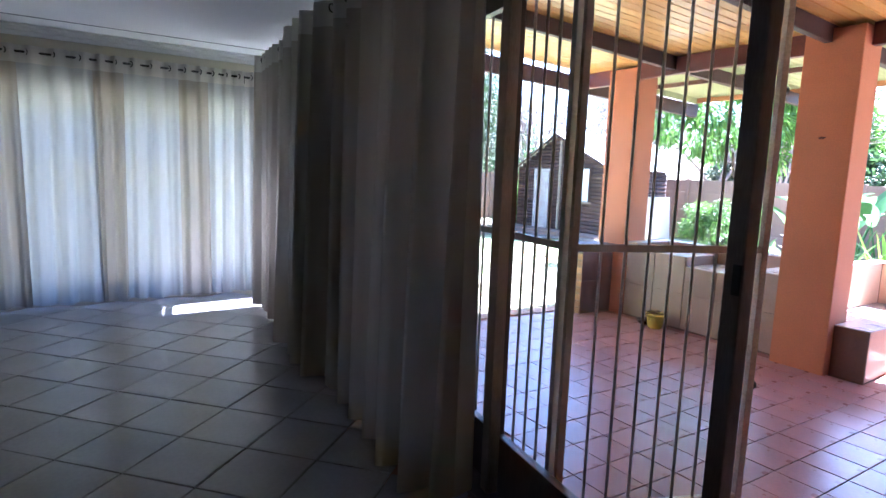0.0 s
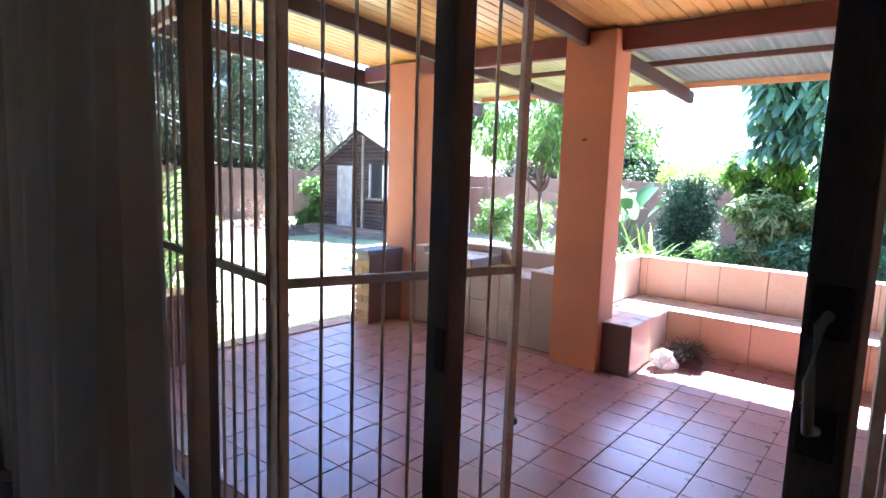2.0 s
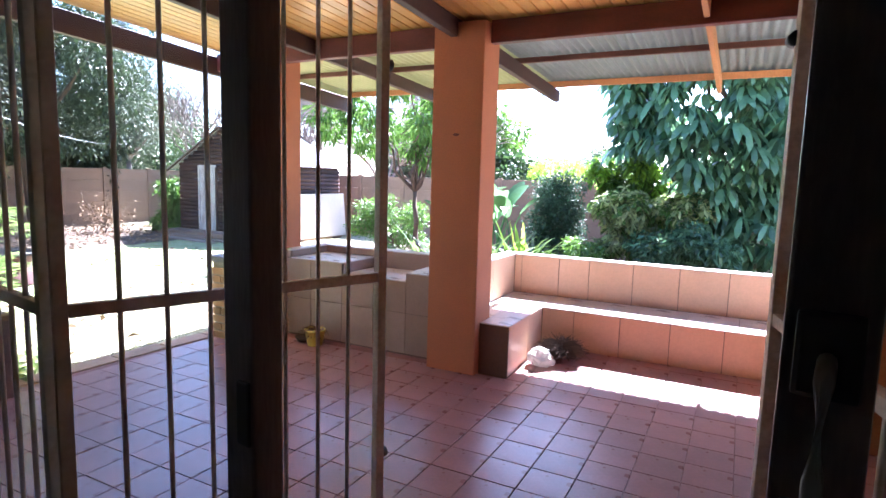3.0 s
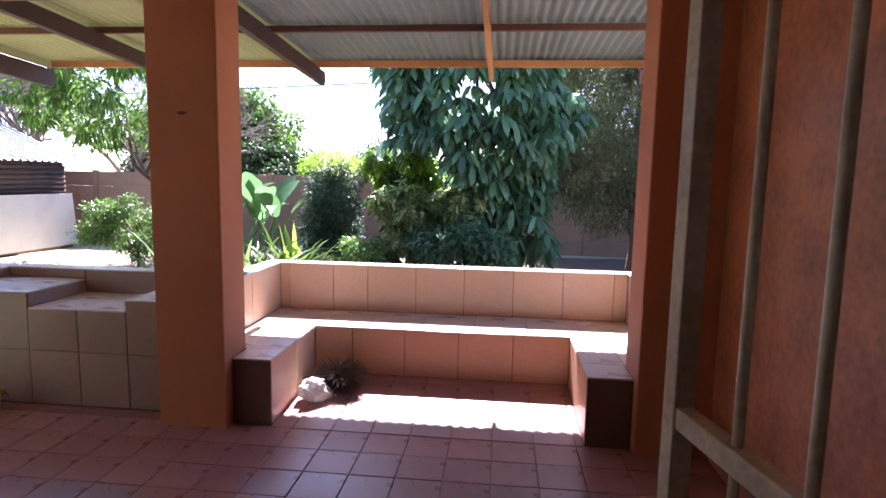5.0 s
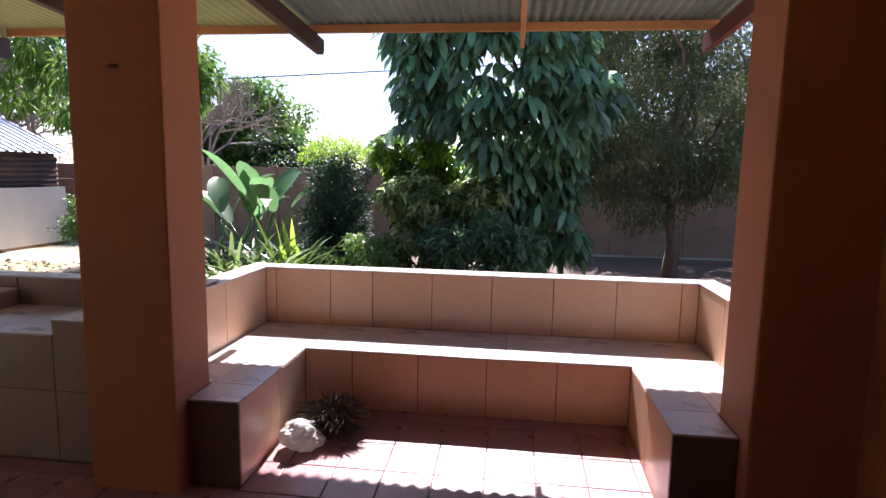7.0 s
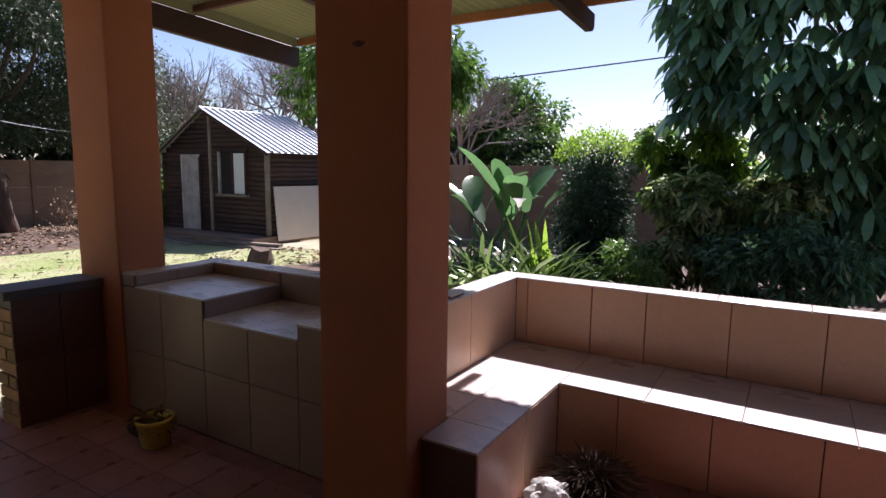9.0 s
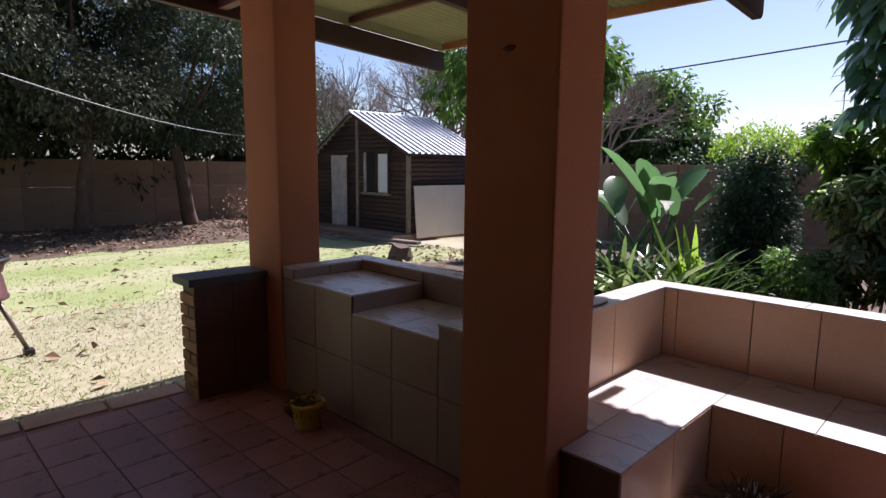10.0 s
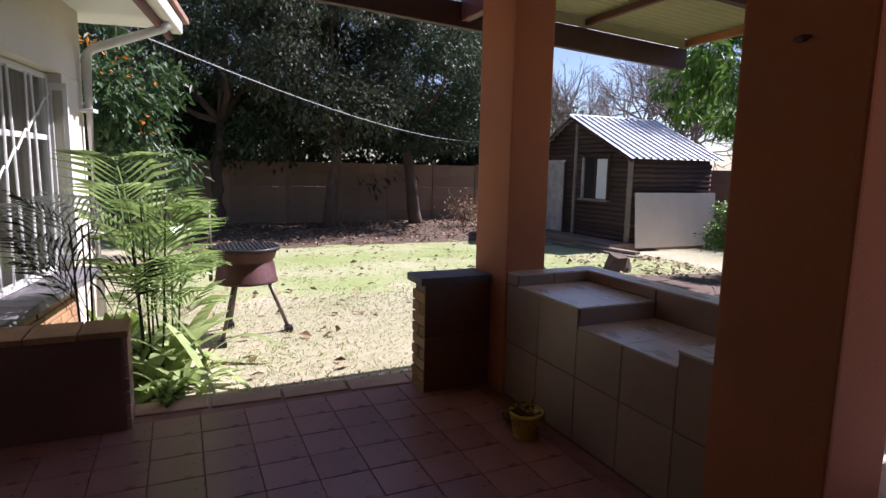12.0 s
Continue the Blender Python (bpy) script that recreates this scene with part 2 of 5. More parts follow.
def tube(points, radius, name="tube", sides=8):
    """A mesh tube along points, with one radius or a list of them."""
    pts = [Vector(p) for p in points]
    rad = radius if isinstance(radius, (list, tuple)) else [radius] * len(pts)
    bm = bmesh.new()
    rings = []
    for i, p in enumerate(pts):
        d = (pts[min(i + 1, len(pts) - 1)] - pts[max(i - 1, 0)]).normalized()
        q = d.to_track_quat("Z", "Y")
        rings.append([bm.verts.new(p + q @ Vector((math.cos(k * math.tau / sides) * rad[i], math.sin(k * math.tau / sides) * rad[i], 0)))
                      for k in range(sides)])
    for a, b in zip(rings, rings[1:]):
        for k in range(sides):
            bm.faces.new((a[k], a[(k + 1) % sides], b[(k + 1) % sides], b[k]))
    bm.faces.new(rings[0][::-1])
    bm.faces.new(rings[-1])
    return bm


def lathe(profile, sides=24):
    """A turned shape from (radius, height) pairs."""
    bm = bmesh.new()
    rings = [[bm.verts.new((r * math.cos(k * math.tau / sides), r * math.sin(k * math.tau / sides), z)) for k in range(sides)] for r, z in profile]
    for a, b in zip(rings, rings[1:]):
        for k in range(sides):
            bm.faces.new((a[k], a[(k + 1) % sides], b[(k + 1) % sides], b[k]))
    return bm


def structure(name, bm, mat, label, category="wall"):
    return tagged(part(name, bm, mat), label, category, kind="structure")


def frame_matrix(origin, angle):
    return Matrix.Translation(origin) @ Matrix.Rotation(angle, 4, "Z")


def raw_mesh(name, verts, faces, mat, smooth=False):
    me = bpy.data.meshes.new(name)
    me.from_pydata([tuple(v) for v in verts], [], faces)
    me.materials.append(mat)
    if smooth:
        me.polygons.foreach_set("use_smooth", [True] * len(me.polygons))
    return me


# ---- leaves ----
def leaves_mesh(name, places, dirs, length, width, mat, rng, droop=0.3, fold=0.15, jitter=0.3, full=False):
    """One mesh of many bent leaves: a place and a direction each."""
    n = len(places)
    d = dirs / (np.linalg.norm(dirs, axis=1, keepdims=True) + 1e-9)
    up = rng.normal(size=(n, 3)) * 0.45 + np.array((0, 0, 1.0))
    side = np.cross(d, up)
    side /= np.linalg.norm(side, axis=1, keepdims=True) + 1e-9
    nor = np.cross(side, d)
    L = (length * (1 + jitter * rng.uniform(-1, 1, n)))[:, None]
    W = (width * (1 + jitter * rng.uniform(-1, 1, n)))[:, None] / 2
    mid = places + d * L * 0.5
    mid[:, 2] -= (droop * L[:, 0]) * 0.18
    tip = places + d * L
    tip[:, 2] -= droop * L[:, 0] * 0.6
    if full:
        q1, q2 = places + d * L * 0.34, places + d * L * 0.8
        q1[:, 2] -= droop * L[:, 0] * 0.06
        q2[:, 2] -= droop * L[:, 0] * 0.33
        v = np.stack((places, q1 + side * W * 0.85 + nor * W * fold, q2 + side * W + nor * W * fold, tip, q2 - side * W + nor * W * fold,
                      q1 - side * W * 0.85 + nor * W * fold), axis=1).reshape(-1, 3)
        f = np.arange(n * 6).reshape(n, 6)
        tri = np.concatenate((f[:, [0, 1, 5]], f[:, [1, 2, 5]], f[:, [2, 4, 5]], f[:, [2, 3, 4]]), axis=1).reshape(-1, 3)
        return raw_mesh(name, v, tri.tolist(), mat)
    a = mid + side * W + nor * W * fold
    b = mid - side * W + nor * W * fold
    v = np.stack((places, a, tip, b), axis=1).reshape(-1, 3)
    faces = np.arange(n * 4).reshape(n, 4)
    tri = np.concatenate((faces[:, [0, 1, 2]], faces[:, [0, 2, 3]]), axis=1).reshape(-1, 3)
    return raw_mesh(name, v, tri.tolist(), mat)


def crown_points(rng, blobs, n, shell=0.55):
    """Points and outward directions in the outer part of a crown made of many uneven clumps (x, y, z, radius, flat)."""
    w = np.array([b[3] ** 2 for b in blobs])
    pick = rng.choice(len(blobs), n, p=w / w.sum())
    B = np.array(blobs)[pick]
    u = rng.normal(size=(n, 3))
    u /= np.linalg.norm(u, axis=1, keepdims=True)
    r = B[:, 3] * (shell + (1 - shell) * rng.uniform(0, 1, n)) * (1 + 0.12 * rng.normal(size=n))
    p = B[:, :3] + u * r[:, None] * np.stack((np.ones(n), np.ones(n), B[:, 4]), axis=1)
    return p, u


def clumps(rng, centre, size, n, radius, flat=0.75):
    """Clump centres scattered through an ellipsoid, more towards its skin."""
    out = []
    for _ in range(n):
        u = rng.normal(size=3)
        u /= np.linalg.norm(u)
        r = rng.uniform(0.35, 1.0) ** 0.6
        out.append((centre[0] + u[0] * r * size[0], centre[1] + u[1] * r * size[1], centre[2] + u[2] * r * size[2],
                    radius * rng.uniform(0.6, 1.3), flat))
    return out


def branch_mesh(name, rng, base, tips, r0, mat, wob=0.15):
    """Trunk with tapered limbs from the base to the tips."""
    base = np.array(base, float)
    tips = [np.array(t, float) for t in tips]
    fork = base + (np.mean(tips, axis=0) - base) * np.array((0.45, 0.45, 0.5))
    bm = tube([base + (fork - base) * k + rng.normal(size=3) * wob * 0.25 * math.sin(k * math.pi) for k in np.linspace(0, 1, 6)],
              [r0 * (1.25 - 0.6 * k) for k in np.linspace(0, 1, 6)], sides=9)
    for t in tips:
        pts = [fork + (t - fork) * k + rng.normal(size=3) * wob * math.sin(k * math.pi) for k in np.linspace(0, 1, 6)]
        limb = tube(pts, [r0 * (0.55 - 0.5 * k) + 0.004 for k in np.linspace(0, 1, 6)], sides=6)
        me = bpy.data.meshes.new("limb")
        limb.to_mesh(me)
        limb.free()
        bm.from_mesh(me)
        bpy.data.meshes.remove(me)
    return mesh_of(bm, name, mat, True)


def tree(name, label, seed, base, centre, size, n_clumps, clump_r, n_leaves, length, width, leaf, bark, trunk_r, droop=0.5, flat=0.75,
         out=0.7, shell=0.45, category="tree", group=""):
    """Trunk with limbs and a crown of many leaves; the thing stands at its base."""
    rng = np.random.default_rng(seed)
    t = thing(name, label, category, base, group)
    rel = np.array(centre) - np.array(base)
    cl = clumps(rng, rel, size, n_clumps, clump_r, flat)
    part("trunk", branch_mesh("trunk", rng, (0, 0, -0.1), [c[:3] for c in cl[:min(9, len(cl))]], trunk_r, bark), bark, t)
    p, u = crown_points(rng, cl, n_leaves, shell)
    p[:, 2] = np.maximum(p[:, 2], 0.05)
    d = u * out + rng.normal(size=u.shape) * 0.55
    d[:, 2] -= droop * 0.5
    part("crown", leaves_mesh("crown", p, d, length, width, leaf, rng, droop), leaf, t)
    return t


# ---- ground and garden walls ----
def ground_z(x, y):
    d = max(-4.3 - x, y - 6.6, 0.0)
    k = min(max((d - 0.5) / 6.0, 0), 1)
    return -0.05 - 0.15 * k * k * (3 - 2 * k)


def build_ground():
    xs = list(np.linspace(-24, 14, 77))
    ys = list(np.linspace(-8, 30, 77))
    xs, ys = [-400, -60] + xs + [50, 400], [-400, -50] + ys + [70, 400]
    verts, faces = [], []
    for y in ys:
        for x in xs:
            verts.append((x, y, ground_z(x, y) - (0.12 if -4.2 < x < 1.0 and -6 < y < 6.2 else 0) + 0.012 * noise.noise((x * 0.9, y * 0.9, 0))))
    w = len(xs)
    for j in range(len(ys) - 1):
        for i in range(w - 1):
            faces.append((j * w + i, j * w + i + 1, (j + 1) * w + i + 1, (j + 1) * w + i))
    tagged(part("ground", raw_mesh("ground", verts, faces, LAWN, True), LAWN), "patchy dry lawn sloping gently down to the garden walls", "ground", kind="structure")


build_ground()


def sheet_patch(name, x0, x1, y0, y1, mat, label, lift=0.02, seed=1):
    """An uneven patch of earth lying on the ground."""
    verts, faces, nx, ny = [], [], 40, 24
    for j in range(ny + 1):
        for i in range(nx + 1):
            u, v = i / nx, j / ny
            edge = min(u, 1 - u, v, 1 - v)
            x, y = x0 + (x1 - x0) * u, y0 + (y1 - y0) * v
            x += 0.25 * noise.noise((x, y, seed))
            verts.append((x, y, ground_z(x, y) + lift * min(edge * 10, 1) - 0.03 * (edge == 0) + 0.02 * noise.noise((x * 3, y * 3, seed))))
    for j in range(ny):
        for i in range(nx):
            a = j * (nx + 1) + i
            faces.append((a, a + 1, a + nx + 2, a + nx + 1))
    return tagged(part(name, raw_mesh(name, verts, faces, mat, True), mat), label, "soil", kind="structure")


sheet_patch("planting_bed", -7.6, 7.5, 7.3, 15.2, SOIL, "bare brown planting soil under the shrubs", 0.035, 2)
GREEN_TURF = material("green_turf", (0.25, 0.30, 0.10), 0.95, 0.3, 0.8, 14, 0.7, stain=(0.42, 0.39, 0.25))
sheet_patch("green_turf", -12.6, -7.3, 2.6, 11.6, GREEN_TURF, "greener turf in the far half of the lawn", 0.012, 7)
sheet_patch("leaf_bed", -17.5, -12.2, 3.0, 12.0, SOIL, "bare soil strewn with dry leaves below the trees", 0.03, 4)


def precast_wall(name, p, q, height, label):
    """A garden wall of stacked concrete panels between posts."""
    p, q = Vector(p), Vector(q)
    run = (q - p).length
    ang = math.atan2(q.y - p.y, q.x - p.x)
    t = thing(name, label, "wall", p, kind="structure", turn=math.degrees(ang))
    bays = round(run / 1.5)
    w = run / bays
    post = mesh_of(box(-0.06, 0.06, -0.06, 0.06, -0.2, height + 0.04, 0.008), "post", CONCRETE)
    rows = 5
    ph = height / rows
    slab = mesh_of(box(0.055, w - 0.055, -0.025, 0.025, 0.001, ph - 0.001, 0.006), "panel", CONCRETE)
    for i in range(bays + 1):
        part("post", post, CONCRETE, t).location = (i * w, 0, 0)
        if i < bays:
            for k in range(rows):
                part("panel", slab, CONCRETE, t).location = (i * w, 0.008 * math.sin(i * 7 + k * 3), k * ph)


precast_wall("garden_wall_west", (-17.7, -3, -0.22), (-17.7, 15.3, -0.22), 1.76, "brown-grey precast concrete panel garden wall under dark trees")
precast_wall("garden_wall_north", (-17.6, 15.3, -0.22), (9.4, 15.3, -0.22), 1.75, "brown precast concrete panel garden wall behind the shrubs")

# ---- patio floor and room floor ----
structure("patio_slab", box(-4.27, 1.12, 1.3, 6.3, -0.14, -0.009), GROUT, "dark grout bed under the patio tiles", "floor")
A = radians(8.5)
U, N2 = Vector((-math.cos(A), math.sin(A), 0)), Vector((math.sin(A), math.cos(A), 0))
P0 = Vector((0.017, 1.45, 0))
# facade frame: local x runs to the right along the wall, local y points out of the house
FACADE = Matrix.Translation(P0) @ Matrix.Rotation(-A, 4, "Z")


def fac(s, n, z=0.0):
    return P0 + U * s + N2 * n + Vector((0, 0, z))


structure("room_slab", box(-6.45, 3.0, -4.0, 1.42, -0.16, -0.016), ROOM_GROUT, "dark grout bed under the room tiles", "floor")

# ---- house ----
HEAD, DOOR_HEAD, CEIL = 2.12, 2.36, 2.70


def facade_box(s0, s1, n0, n1, z0, z1, bevel=0.0, bm=None):
    return box(-s1, -s0, n0, n1, z0, z1, bevel, bm, FACADE)


# facade wall with a door opening (s -1.1 to 2.95) and a window opening (s 3.6 to 5.62)
N0, N1 = -0.05, 0.12
structure("wall_facade_lintel", facade_box(2.95, 6.78, N0, N1, HEAD, 3.1), CREAM, "cream painted house wall above the window")
structure("wall_facade_door_lintel", facade_box(-1.6, 2.95, N0, N1, DOOR_HEAD, 3.1), CREAM, "cream painted house wall above the sliding door")
structure("wall_facade_pier", facade_box(2.95, 4.1, N0, N1, -0.1, HEAD), CREAM, "cream painted house wall between door and window")
structure("wall_facade_corner", facade_box(6.28, 6.78, N0, N1, -0.2, HEAD, 0.01), CREAM, "cream painted house corner in the sun")
structure("wall_facade_right", facade_box(-1.6, -1.1, N0, N1, -0.1, DOOR_HEAD), CREAM, "cream painted house wall beside the door")
apron = structure("wall_facade_apron", facade_box(4.1, 6.28, N0, N1 - 0.02, -0.2, 0.50), MORTAR, "face-brick wall below the window sill")


def brick_face(parent, origin, along, out, length, height, mat=BRICK, bl=0.215, bh=0.07, joint=0.012, depth=0.016, top_ragged=0.0):
    """Courses of single bricks, each a piece of its own, on a wall's face."""
    shapes = {}
    rng = random.Random(7)
    along, out = Vector(along).normalized(), Vector(out).normalized()
    rot = Matrix((along, out, Vector((0, 0, 1)))).transposed().to_4x4()
    z, row = 0.0, 0
    while z + bh <= height + 1e-6:
        x = -(bl / 2) * (row % 2)
        while x < length - 0.02:
            a, b = max(x, 0), min(x + bl, length)
            if b - a > 0.04:
                key = round(b - a, 3)
                if key not in shapes:
                    shapes[key] = mesh_of(box(0, b - a, -0.01, depth, 0, bh, 0.004), "brick", mat)
                o = part("brick", shapes[key], mat, parent)
                o.matrix_basis = Matrix.Translation(Vector(origin) + along * a + out * rng.uniform(-0.003, 0.003) + Vector((0, 0, z))) @ rot
            x += bl + joint
        z += bh + joint
        row += 1


brick_face(apron, fac(6.27, N1 - 0.021, -0.06), -U, N2, 2.16, 0.56)
structure("wall_west_low", box(-6.63, -6.45, -4.0, 2.32, -0.2, 0.12), CREAM, "cream room wall below the glazed side")
structure("wall_west_high", box(-6.63, -6.45, -4.0, 2.32, 2.1, 3.1), OLIVE, "beige room wall above the curtains")
structure("wall_west_pier", box(-6.63, -6.45, -4.0, -2.9, 0.12, 2.1), OLIVE, "beige room wall at the far end")
structure("wall_west_corner", box(-6.63, -6.45, 1.95, 2.32, 0.12, 2.1), CREAM, "cream room wall at the corner")
structure("wall_south", box(-6.63, 3.2, -4.2, -4.0, -0.2, 3.1), OLIVE, "beige painted back wall of the room")
structure("wall_east", box(3.0, 3.2, -4.0, 1.1, -0.2, 3.1), OLIVE, "beige painted end wall of the room")
structure("wall_behind_patio", box(1.6, 3.2, 1.1, 1.3, -0.2, 3.1), OLIVE, "plain wall closing the room")
structure("ceiling", box(-6.45, 3.0, -4.0, 2.35, CEIL, CEIL + 0.06), WHITE, "white painted room ceiling", "ceiling")


def cornice():
    t = thing("cornice", "white moulded cornice along the ceiling edge", "trim", kind="structure")
    for k, (dx, dz) in enumerate(((0.03, 0.10), (0.06, 0.06), (0.1, 0.025))):
        part("moulding", box(-6.45, -6.45 + dx, -4.0, 2.2, CEIL - dz, CEIL - 0.001 - 0.002 * k, 0.004), WHITE, t)
    part("joint_line", box(-6.02, -6.0, -4.0, 2.0, CEIL - 0.004, CEIL - 0.0005), SLATE, t, "dark joint strip in the ceiling")


cornice()


def west_window():
    t = thing("window_1", "wide white-framed room window behind curtains", "window", (-6.54, 0, 0), kind="structure")
    for y in (-2.88, -1.3, 0.3, 1.9):
        part("window_frame", box(-0.03, 0.03, y - 0.025, y + 0.025, 0.12, 2.1, 0.004), WHITE_METAL, t)
    for z in (0.14, 1.5, 2.08):
        part("window_rail", box(-0.025, 0.025, -2.85, 1.88, z - 0.02, z + 0.02, 0.004), WHITE_METAL, t)
    for y0, y1 in ((-2.85, -1.33), (-1.27, 0.27), (0.33, 1.87)):
        o = part("pane", box(-0.003, 0.003, y0, y1, 0.17, 2.05), GLASS, t)
        o.visible_shadow = False


west_window()


def facade_window():
    t = thing("window_2", "white steel window with burglar bars and an opened sash", "window", kind="structure")
    t.matrix_basis = FACADE
    for s in (4.12, 5.2, 6.26):
        part("window_frame", box(-s - 0.02, -s + 0.02, -0.03, 0.02, 0.56, HEAD - 0.01, 0.003), WHITE_METAL, t)
    for z in (0.58, 1.62, HEAD - 0.03):
        part("window_rail", box(-6.24, -4.14, -0.028, 0.018, z - 0.02, z + 0.02, 0.003), WHITE_METAL, t)
    for s0, s1 in ((4.14, 5.18), (5.22, 6.24)):
        o = part("pane", box(-s1, -s0, -0.01, -0.006, 0.6, HEAD - 0.05), GLASS, t)
        o.visible_shadow = False
    for k in range(11):
        s = 4.22 + k * 0.195
        part("burglar_bar", rod((-s, 0.03, 0.6), (-s - 0.05 * (-1) ** k, 0.03, HEAD - 0.05), 0.009, sides=6), WHITE_METAL, t)
        part("burglar_bar", rod((-s, 0.036, 0.6 + 0.13 * k), (-s - 0.17, 0.036, 0.75 + 0.13 * k), 0.008, sides=6), WHITE_METAL, t)
    part("sash", sash_frame(), WHITE_METAL, t, "opened white side-hung sash")
    o = part("sash_pane", box(-6.255, -6.25, 0.052, 0.128, 0.7, HEAD - 0.14), GLASS, t)
    o.visible_shadow = False
    sill = part("window_sill", box(-6.33, -4.05, 0.02, 0.30, 0.50, 0.56, 0.008), SLATE, t, "grey ribbed tile sill")
    for k in range(14):
        s = 4.1 + k * 0.158
        part("sill_tile", box(-s - 0.154, -s, 0.12, 0.315, 0.556, 0.572, 0.005), SLATE, sill)


def sash_frame():
    bm = bmesh.new()
    box(-6.27, -6.24, 0.02, 0.05, 0.64, HEAD - 0.08, 0, bm)
    box(-6.27, -6.24, 0.13, 0.16, 0.64, HEAD - 0.08, 0, bm)
    box(-6.269, -6.241, 0.05, 0.13, 0.64, 0.69, 0, bm)
    box(-6.269, -6.241, 0.05, 0.13, HEAD - 0.13, HEAD - 0.08, 0, bm)
    return bm


facade_window()


def eave_and_gutter():
    t = thing("house_eave", "brown eave with white gutter at the house corner", "eave", kind="structure")
    t.matrix_basis = FACADE
    part("soffit", box(-7.2, -4.2, -0.3, 0.78, 2.70, 2.74), WHITE, t)
    part("fascia", box(-7.2, -4.2, 0.75, 0.79, 2.60, 2.80, 0.004), BEAM, t, "red-brown fascia board")
    part("gutter", box(-7.2, -4.2, 0.79, 0.89, 2.66, 2.78, 0.02), WHITE_METAL, t, "white gutter")
    part("roof_cover", box(-7.4, -4.2, -2.5, 0.92, 2.80, 2.85), FAR_ROOF, t)


eave_and_gutter()


def downpipe():
    t = thing("downpipe", "white painted downpipe bending from the gutter to the wall corner", "downpipe")
    a = fac(6.68, 0.84, 2.70)
    pts = [a, a + Vector((0, 0, -0.07)), a + Vector((0, -0.04, -0.1)), fac(6.72, 0.24, 2.40), fac(6.72, 0.19, 2.35), fac(6.72, 0.18, 2.25), fac(6.72, 0.18, 0.05)]
    part("pipe", tube(pts, 0.04, sides=12), WHITE_METAL, t, smooth=True)
    part("bracket", facade_box(6.65, 6.79, 0.1, 0.23, 1.86, 1.89, 0.004), WHITE_METAL, t)
    part("bracket", facade_box(6.65, 6.79, 0.1, 0.23, 0.8, 0.83, 0.004), WHITE_METAL, t)


downpipe()

# ---- sliding glass door and security gates ----


def panel_door(name, s0, s1, n, label, handle=None, lock=None, width=0.10, width1=None):
    """A glazed wooden door leaf in the facade, from s0 to s1."""
    t = thing(name, label, "door", kind="structure")
    t.matrix_basis = FACADE
    w, v = width, width if width1 is None else width1
    part("stile", box(-s0 - w, -s0, n - 0.022, n + 0.022, 0.03, DOOR_HEAD - 0.05, 0.004), DOOR_WOOD, t)
    part("stile", box(-s1, -s1 + v, n - 0.022, n + 0.022, 0.03, DOOR_HEAD - 0.05, 0.004), DOOR_WOOD, t)
    part("bottom_rail", box(-s1 + v, -s0 - w, n - 0.02, n + 0.02, 0.03, 0.29, 0.004), DOOR_WOOD, t)
    part("top_rail", box(-s1 + v, -s0 - w, n - 0.02, n + 0.02, DOOR_HEAD - 0.16, DOOR_HEAD - 0.05, 0.004), DOOR_WOOD, t)
    o = part("pane", box(-s1 + v, -s0 - w, n - 0.003, n + 0.003, 0.29, DOOR_HEAD - 0.16), GLASS, t)
    o.visible_shadow = False
    if handle is not None:
        x = -handle
        z0, z1 = 1.27, 1.405
        pts = [(x, n - 0.02, z1), (x, n - 0.06, z1 - 0.01), (x, n - 0.075, (z0 + z1) / 2), (x, n - 0.06, z0 + 0.01), (x, n - 0.02, z0)]
        h = part("handle", tube(pts, 0.006, sides=10), HANDLE, t, "curved dark metal pull handle", True)
        for z in (z0, z1):
            part("handle_plate", box(x - 0.02, x + 0.02, n - 0.03, n - 0.022, z - 0.03, z + 0.03, 0.004), BLACK, h)
    if lock is not None:
        part("lock_plate", box(-lock - 0.012, -lock + 0.012, n - 0.026, n - 0.018, 1.19, 1.27, 0.003), BLACK, t, "dark lock plate")


panel_door("door_1", 0.42, 1.63, 0.028, "dark wooden glazed sliding door leaf", lock=0.437, width=0.056, width1=0.03)
panel_door("door_2", -1.09, -0.10, 0.085, "dark wooden glazed sliding door leaf with a steel handle", handle=-0.128, width=0.056)
panel_door("door_3", 1.636, 2.93, 0.028, "dark wooden glazed side leaf behind the curtain", width=0.012)


def door_frame():
    t = thing("door_frame", "dark wooden frame of the sliding door", "door frame", kind="structure")
    t.matrix_basis = FACADE
    part("mullion", box(-1.628, -1.560, -0.05, 0.004, 0.03, DOOR_HEAD - 0.052, 0.006), POST_WOOD, t, "lighter brown post between the leaves")
    part("head", box(-2.95, 1.1, -0.08, 0.08, DOOR_HEAD - 0.05, DOOR_HEAD - 0.002, 0.005), DOOR_WOOD, t)
    part("threshold", box(-2.95, 1.1, -0.1, 0.14, -0.03, 0.028, 0.005), DOOR_WOOD, t, "dark worn threshold")


door_frame()


